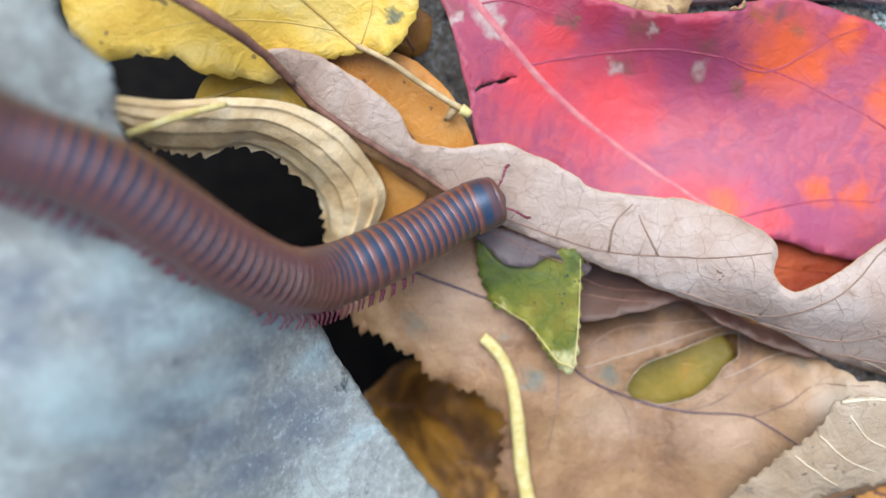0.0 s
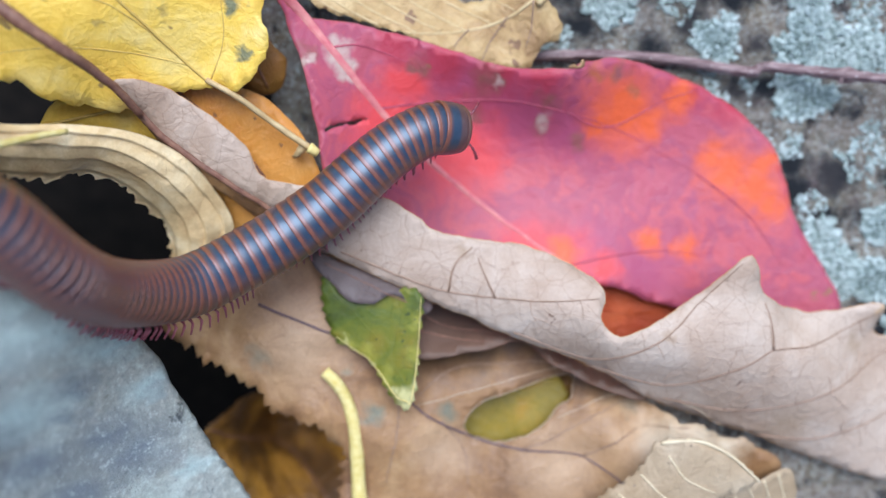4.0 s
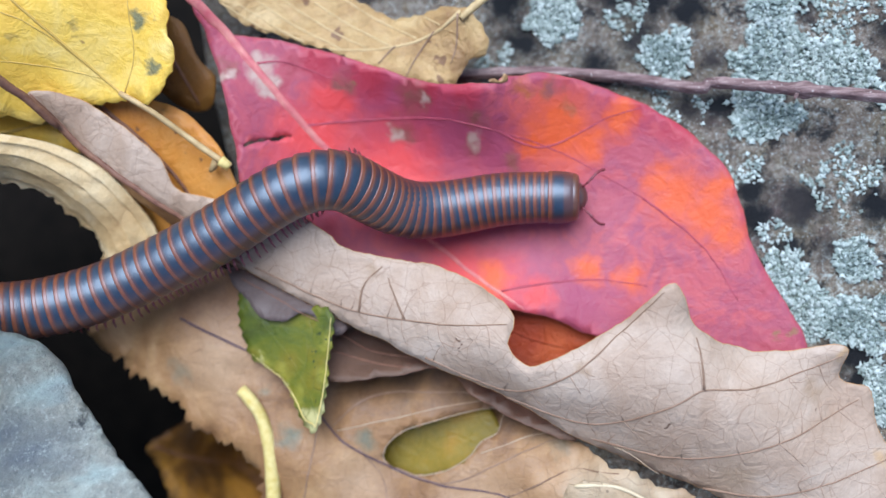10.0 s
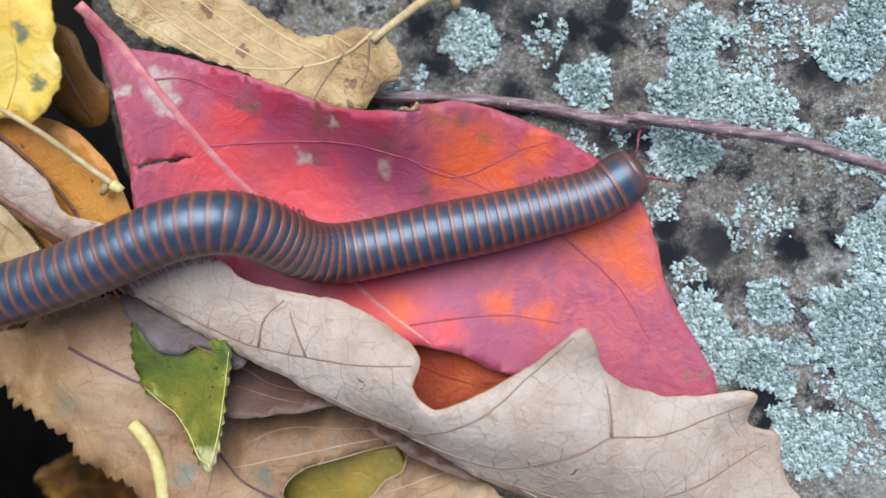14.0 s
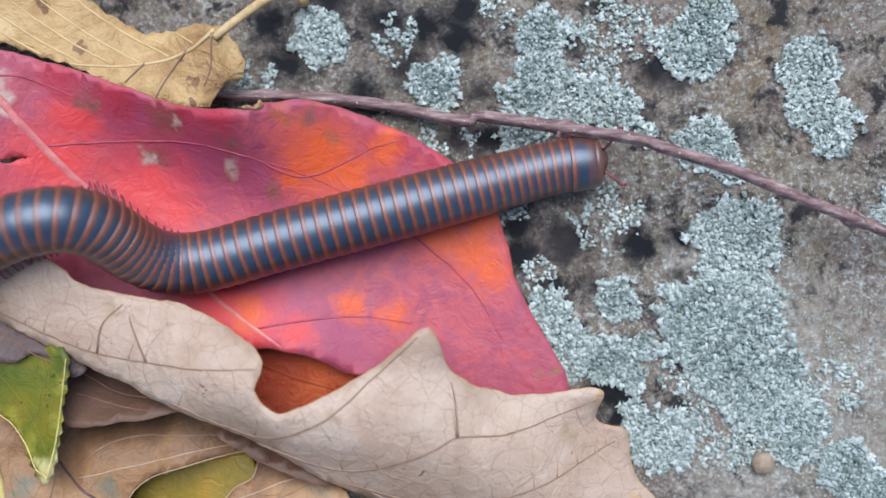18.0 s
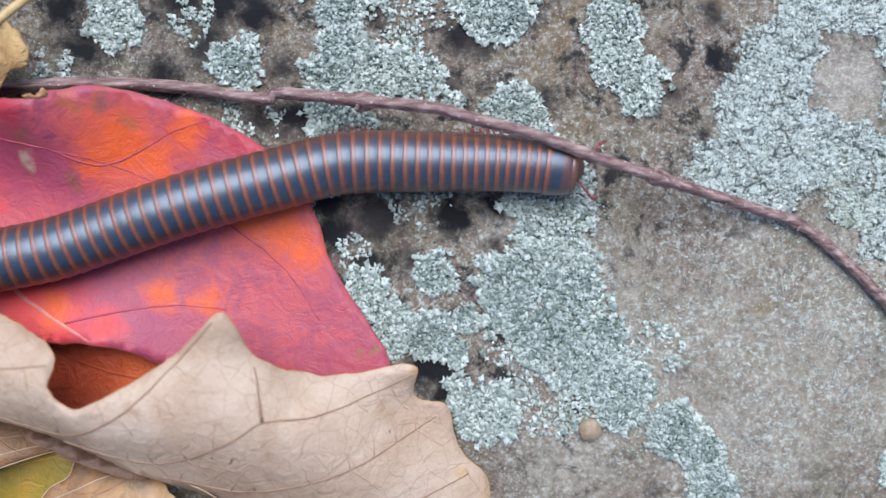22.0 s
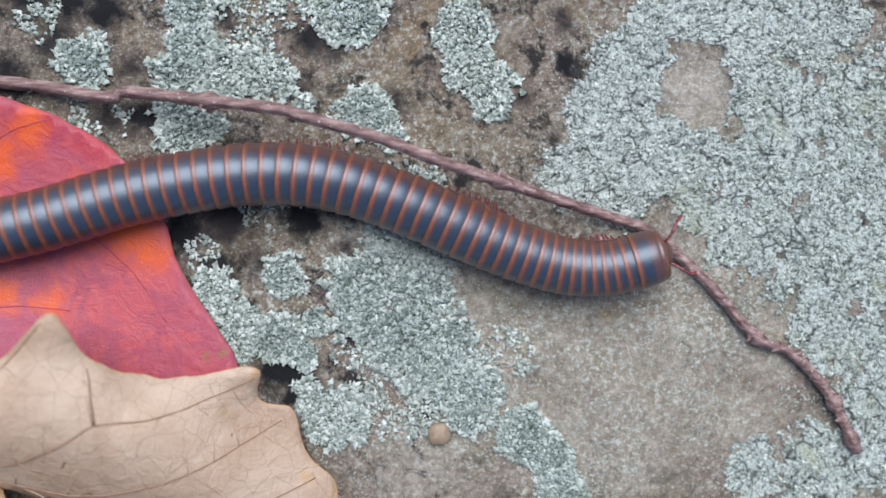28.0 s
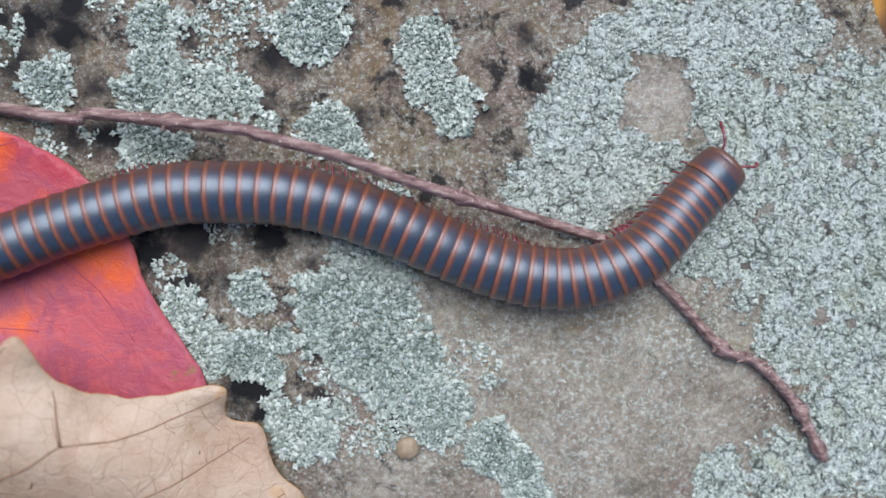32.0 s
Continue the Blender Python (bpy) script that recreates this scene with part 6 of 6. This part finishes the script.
for i in range(RINGS):
    if i == 0:
        seg = under("ring", collum_me, millipede, "smooth slate neck shield with an orange front edge")
        under("rim", brim_me, seg)
        under("rim", rim_me, seg)
        hv, hf = lathe([(3.9, 0.02), (3.8, 0.8), (3.5, 1.5), (2.9, 2.1), (2.2, 2.4), (1.0, 2.4)])
        hv[:, 2] -= 1.4
        under("head", shared_mesh("head", hv, hf, SHELL), seg, "dark rounded head tucked under the shield")
        for side in (1, -1):
            ap = spline([(3.2, side * 1.5, -0.4), (4.1, side * 2.4, 0.1), (4.9, side * 3.4, -0.2), (5.5, side * 3.9, -1.0), (6.0, side * 4.0, -1.9)], 0.15)
            under("antenna", shared_mesh("antenna", *tube(ap, np.linspace(0.15, 0.21, len(ap)) * (1 + 0.28 * np.sin(np.linspace(0, 38, len(ap)))), 8), LEG), seg, "short jointed maroon antenna")
    elif i == RINGS - 1:
        seg = under("tail", tail_me, millipede, "blunt tapered tail end")
        under("rim", tip_me, seg)
    else:
        seg = under("ring", ring_me, millipede)
        under("rim", rim_me, seg)
        for side in (1, -1):
            for at in (0.45, -0.55):
                if i < 4 and at < 0:
                    continue
                g = under("leg", leg_me[side], seg)
                g.location = (at * MM, 0, 0)
                legs.append((g, i, side, at))
    k = 0.86 + 0.14 * min(1, i / 16)
    if i > RINGS - 5:
        k *= 1 - 0.05 * (i - RINGS + 5)
    if i == 0:
        k = 0.9
    seg.scale = (1, k, k)
    segments.append(seg)

# where the body lies, tail side first, head last, at a few moments
TRACKS = []


def lies(t, pts):
    TRACKS.append((t, spline(pts, 0.4)))


lies(0, [(-95.5, 15.3, 64.0), (-85.9, 11.8, 66.0), (-80.7, 8.8, 65.0), (-77.7, 5.4, 61.0), (-74.5, 3.7, 58.5), (-70.7, 1.3, 55.5), (-67.4, -2.5, 51.5), (-64.1, -6.9, 46.0), (-61.5, -10.3, 39.5), (-59.6, -11.8, 33.5), (-56.5, -11.7, 29.0), (-51.5, -10.0, 26.0), (-46.4, -8.0, 22.0), (-41.6, -5.7, 19.0), (-38.1, -5.1, 18.0)])
lies(2, [(-72.4, 3.2, 57.0), (-69.1, 1.2, 53.5), (-66.0, -2.9, 48.5), (-62.6, -7.7, 42.5), (-59.4, -10.2, 37.0), (-57.0, -10.6, 31.0), (-52.5, -9.1, 26.0), (-47.2, -6.1, 23.0), (-41.6, -2.2, 21.0), (-37.2, 1.8, 20.0), (-32.7, 5.2, 19.0), (-30.4, 5.4, 18.5)])
lies(4, [(-65.5, -0.9, 53.0), (-62.9, -5.8, 47.0), (-61.3, -8.8, 39.5), (-58.7, -10.0, 32.5), (-55.0, -9.8, 27.0), (-50.1, -7.4, 24.0), (-44.8, -4.4, 22.0), (-39.2, -0.6, 21.0), (-34.9, 3.3, 20.5), (-30.6, 6.8, 20.0), (-25.6, 9.2, 19.0), (-22.5, 8.9, 17.0)])
lies(7, [(-59.0, -9.5, 37.0), (-58.2, -10.3, 32.0), (-56.1, -10.5, 26.0), (-51.7, -8.8, 23.0), (-46.5, -5.9, 21.0), (-40.7, -1.9, 20.0), (-35.3, 1.7, 20.0), (-30.0, 5.2, 20.0), (-26.5, 5.9, 19.5), (-23.4, 4.6, 17.5), (-21.5, 2.2, 14.0), (-19.1, 0.8, 11.5), (-16.4, 0.7, 10.0), (-14.0, 0.5, 9.0)])
lies(9, [(-78.0, -7.5, 52.0), (-76.6, -9.8, 46.0), (-74.7, -11.2, 38.0), (-70.9, -12.0, 31.0), (-66.9, -12.0, 26.0), (-63.4, -11.6, 23.2), (-58.7, -10.1, 21.0), (-52.1, -7.4, 20.0), (-45.3, -4.1, 19.5), (-38.4, -0.0, 19.5), (-32.4, 3.9, 19.5), (-28.1, 5.4, 19.0), (-24.7, 5.1, 18.0), (-22.0, 3.1, 14.5), (-19.1, 1.1, 11.0), (-15.8, 0.8, 9.0), (-11.4, 1.6, 8.0), (-6.9, 2.8, 7.5), (-2.6, 3.0, 7.0)])
lies(11, [(-83.0, -9.0, 48.0), (-81.7, -11.1, 42.0), (-79.0, -12.8, 34.5), (-75.0, -14.0, 28.0), (-70.5, -14.2, 24.0), (-64.8, -13.6, 21.8), (-56.9, -11.8, 20.0), (-49.8, -8.3, 19.0), (-42.2, -4.5, 19.0), (-34.9, -0.3, 19.0), (-29.1, 2.7, 19.0), (-25.0, 3.5, 18.0), (-21.4, 1.9, 14.5), (-17.6, 0.7, 11.0), (-12.8, 0.9, 8.5), (-6.2, 1.8, 7.5), (1.2, 2.4, 7.0), (10.0, 2.4, 6.5)])
lies(13, [(-63.8, -10.0, 19.0), (-58.0, -7.9, 19.0), (-52.2, -5.5, 19.0), (-46.5, -3.4, 19.0), (-40.9, -1.1, 19.0), (-35.5, 1.2, 19.0), (-30.1, 2.9, 19.0), (-25.6, 3.1, 18.0), (-22.9, 2.3, 15.5), (-20.2, 0.5, 12.0), (-15.8, -0.3, 9.0), (-10.3, 0.7, 7.5), (-3.4, 2.2, 7.0), (3.5, 3.3, 6.5), (10.3, 4.1, 6.0), (19.1, 4.7, 6.0)])
lies(14.5, [(-56.7, -8.3, 18.0), (-49.1, -5.7, 18.5), (-41.6, -2.6, 19.0), (-34.6, 0.9, 19.0), (-29.0, 2.5, 19.0), (-25.0, 2.7, 18.5), (-21.6, 1.4, 16.0), (-18.3, -0.7, 12.0), (-14.6, -1.0, 9.0), (-9.1, 0.3, 7.5), (-1.9, 2.5, 7.0), (5.2, 4.6, 6.5), (12.2, 7.5, 6.0), (17.8, 10.2, 5.5), (23.4, 13.3, 5.0)])
lies(17, [(-45.3, -4.6, 18.0), (-39.5, -1.6, 18.5), (-33.8, 1.3, 19.0), (-29.1, 3.1, 19.0), (-24.5, 3.6, 18.5), (-21.8, 2.4, 16.5), (-19.3, 0.4, 13.5), (-16.0, -1.4, 10.0), (-11.4, -0.9, 8.0), (-6.5, 0.7, 7.5), (0.6, 2.8, 7.0), (7.6, 4.9, 6.5), (14.6, 7.3, 6.0), (21.7, 9.7, 5.5), (27.2, 11.7, 5.0), (31.8, 13.1, 5.0)])
lies(19, [(-30.9, 2.6, 18.5), (-27.0, 3.4, 18.5), (-24.2, 3.4, 17.5), (-21.9, 1.9, 15.0), (-20.1, -0.9, 11.0), (-16.8, -2.3, 8.5), (-11.4, -1.5, 7.5), (-4.4, 0.8, 7.0), (6.1, 4.0, 6.5), (16.6, 6.8, 6.0), (27.1, 9.5, 5.0), (34.1, 11.2, 4.7), (40.3, 12.4, 4.7)])
lies(20.5, [(-32.3, 1.3, 18.0), (-28.4, 3.6, 18.0), (-24.9, 3.7, 17.0), (-22.2, 1.8, 14.0), (-20.1, -1.0, 10.5), (-15.9, -2.0, 8.5), (-9.9, -0.8, 7.5), (-3.0, 1.8, 7.0), (3.9, 3.7, 6.5), (10.9, 5.9, 6.2), (17.8, 7.5, 5.5), (24.7, 9.0, 5.0), (31.7, 9.9, 4.7), (38.6, 9.9, 4.6), (44.1, 9.8, 4.6), (48.5, 9.9, 4.6)])
lies(22, [(-12.7, -1.7, 7.5), (-5.9, -0.5, 7.0), (0.9, 1.7, 6.5), (7.9, 3.9, 6.5), (14.8, 5.8, 6.0), (21.6, 7.4, 5.5), (28.6, 9.0, 5.0), (35.5, 9.1, 4.6), (42.4, 8.8, 4.6), (49.3, 8.5, 4.6), (57.2, 7.6, 4.6)])
lies(23, [(1.8, 1.5, 7.0), (8.5, 3.0, 6.5), (15.2, 4.8, 6.0), (22.0, 6.3, 5.5), (28.9, 7.8, 5.0), (35.7, 8.6, 4.7), (42.7, 8.7, 4.6), (49.6, 7.8, 4.6), (56.5, 6.5, 4.6), (62.6, 4.9, 4.6)])
lies(25, [(14.9, 4.4, 6.0), (21.5, 5.9, 5.5), (28.1, 7.3, 5.0), (36.9, 8.1, 4.7), (45.1, 8.3, 4.6), (52.0, 7.4, 4.6), (58.8, 5.3, 4.6), (64.3, 3.4, 4.6), (69.1, 1.6, 4.6), (71.8, 0.6, 4.6)])
lies(26, [(12.2, 2.4, 6.0), (18.7, 3.9, 5.5), (25.4, 5.8, 5.0), (32.1, 7.1, 4.7), (38.9, 7.4, 4.6), (45.7, 6.8, 4.6), (52.5, 5.0, 4.6), (59.3, 2.4, 4.6), (66.2, -0.5, 4.6), (73.1, -3.1, 4.6), (77.1, -4.0, 4.6)])
lies(29, [(6.9, 1.0, 6.0), (13.5, 2.9, 5.5), (20.2, 5.2, 5.0), (27.0, 6.5, 4.7), (33.8, 7.5, 4.6), (40.7, 7.8, 4.6), (47.6, 6.6, 4.6), (54.5, 4.1, 4.6), (61.4, 0.9, 4.6), (68.3, -2.3, 4.7), (75.2, -4.5, 5.0), (80.7, -4.5, 5.8), (85.4, -3.2, 6.4), (91.2, -1.8, 6.2)])
lies(32, [(10.6, 1.7, 5.5), (17.3, 4.2, 5.0), (24.2, 6.1, 4.7), (31.1, 7.7, 4.6), (38.0, 7.8, 4.6), (44.9, 7.3, 4.6), (51.8, 5.7, 4.6), (58.7, 3.1, 4.6), (65.5, -0.2, 4.6), (72.4, -2.9, 4.8), (79.3, -4.1, 5.4), (84.8, -3.1, 6.2), (89.6, -0.5, 6.4), (94.1, 4.2, 5.4), (99.6, 9.6, 4.8)])


def body_course():
    """For each moment the whole course past the body's place, by one running length, and the head's length along it."""
    out, head = [], 0.0
    for k, (t, p) in enumerate(TRACKS):
        s = np.r_[0, np.cumsum(np.linalg.norm(np.diff(p, axis=0), axis=1))]
        if k == 0:
            head = s[-1]
        else:
            old = out[-1][1]
            j = np.argmin(np.linalg.norm(p[:, :2] - old[-1, :2], axis=1))
            head = out[-1][3] + max(0.0, s[-1] - s[j])
        out.append([t, p, s - s[-1] + head, head])
    full = []
    for k, (t, p, s, head) in enumerate(out):
        ps, ss = p, s
        for q in range(k - 1, -1, -1):
            m = out[q][2] < ss[0] - 1.0
            if m.any():
                was = np.array([np.interp(ss[0], out[q][2], out[q][1][:, i]) for i in range(3)])
                fade = np.exp((out[q][2][m] - ss[0]) / 14.0)[:, None]
                ps, ss = np.concatenate([out[q][1][m] + (ps[0] - was) * fade, ps]), np.r_[out[q][2][m], ss]
        for q in range(k + 1, len(out)):
            m = out[q][2] > ss[-1] + 1.0
            if m.any():
                was = np.array([np.interp(ss[-1], out[q][2], out[q][1][:, i]) for i in range(3)])
                fade = np.exp((ss[-1] - out[q][2][m]) / 10.0)[:, None]
                ps, ss = np.concatenate([ps, out[q][1][m] + (ps[-1] - was) * fade]), np.r_[ss, out[q][2][m]]
        at = np.arange(-140, out[-1][3] + 1, 0.5)
        first = ps[0] + (ps[0] - ps[min(6, len(ps) - 1)]) / (ss[min(6, len(ps) - 1)] - ss[0]) * 140
        ps, ss = np.concatenate([[first], ps]), np.r_[ss[0] - 140, ss]
        c = np.stack([np.interp(at, ss, ps[:, i]) for i in range(3)], 1)
        ker = np.hanning(17)
        ker /= ker.sum()
        c = np.stack([np.convolve(np.pad(c[:, i], 8, mode="edge"), ker, mode="valid") for i in range(3)], 1)
        full.append(c)
    return [o[0] for o in out], at, np.array(full), [o[3] for o in out]


def motions():
    times, at, course, heads = body_course()
    step = 0.25
    ts = np.arange(0, 32.0 + 1e-6, step)
    rows = [[] for _ in segments]
    for t in ts:
        k = min(max(np.searchsorted(times, t) - 1, 0), len(times) - 2)
        u = (t - times[k]) / (times[k + 1] - times[k])
        c = course[k] * (1 - u) + course[k + 1] * u
        head = heads[k] * (1 - u) + heads[k + 1] * u
        steep = np.gradient(c[:, 2], at) / np.maximum(np.linalg.norm(np.gradient(c, at, axis=0), axis=1), 1e-6)
        high = np.interp(c[:, 2], (28, 42), (0, 1))
        close = (1 - 0.42 * np.clip(np.abs(steep), 0, 0.95)) * (1 - high) + 0.66 * high
        short = np.interp(t, (0, 4, 7, 9.5, 13), (0.72, 0.66, 0.5, 0.54, 0.68))
        want = np.interp(t, LENGTH_T, LENGTH)
        pitch = want / (RINGS - 1)
        for _ in range(4):
            places = [head - 2.4]
            for i in range(RINGS - 1):
                u = min(1.0, i / 22)
                places.append(places[-1] - pitch * (short + (1 - short) * u * u * (3 - 2 * u)) * np.interp(places[-1], at, close))
            pitch *= want / (places[0] - places[-1])
        for i in range(RINGS):
            s = places[i]
            pos = np.array([np.interp(s, at, c[:, q]) for q in range(3)])
            a = np.array([np.interp(s + 1.3, at, c[:, q]) for q in range(3)])
            b = np.array([np.interp(s - 1.3, at, c[:, q]) for q in range(3)])
            x = Vector(a - b).normalized()
            y = Vector((0, 0, 1)).cross(x).normalized()
            roll = -math.radians(np.interp(pos[2], (5.0, 6.5, 12, 22, 32), (-13, -4, 6, 14, 44)))
            if pos[2] < 24:
                roll *= 1 - min(1.0, 1.8 * abs(x.z))
            z = x.cross(y)
            y, z = y * math.cos(roll) + z * math.sin(roll), z * math.cos(roll) - y * math.sin(roll)
            m = Matrix((x, y, z)).transposed().to_4x4()
            m.translation = Vector(pos) * MM
            rows[i].append((float(t), m))
    for seg, r in zip(segments, rows):
        walk(seg, r)
    # legs swing in waves that run along the body
    for g, i, side, off in legs:
        leg_rows = []
        for t in np.arange(0, 32.0 + 1e-6, 0.5):
            a = 6.28 * (0.62 * t - (i + (0.5 if off < 0 else 0.0)) / 11.0)
            leg_rows.append((float(t), pose(off * MM, 0, 0, side * 5 * math.cos(a), 0, 16 * math.sin(a))))
        walk(g, leg_rows)


# length of the body from neck to tail: it draws out as it levels off
LENGTH_T = (0, 3, 8, 9.5, 11, 13, 17, 20.5, 26, 32)
LENGTH = (75.6, 73.4, 90.0, 88.0, 81.5, 87.0, 87.5, 84.8, 104.0, 112.0)
motions()
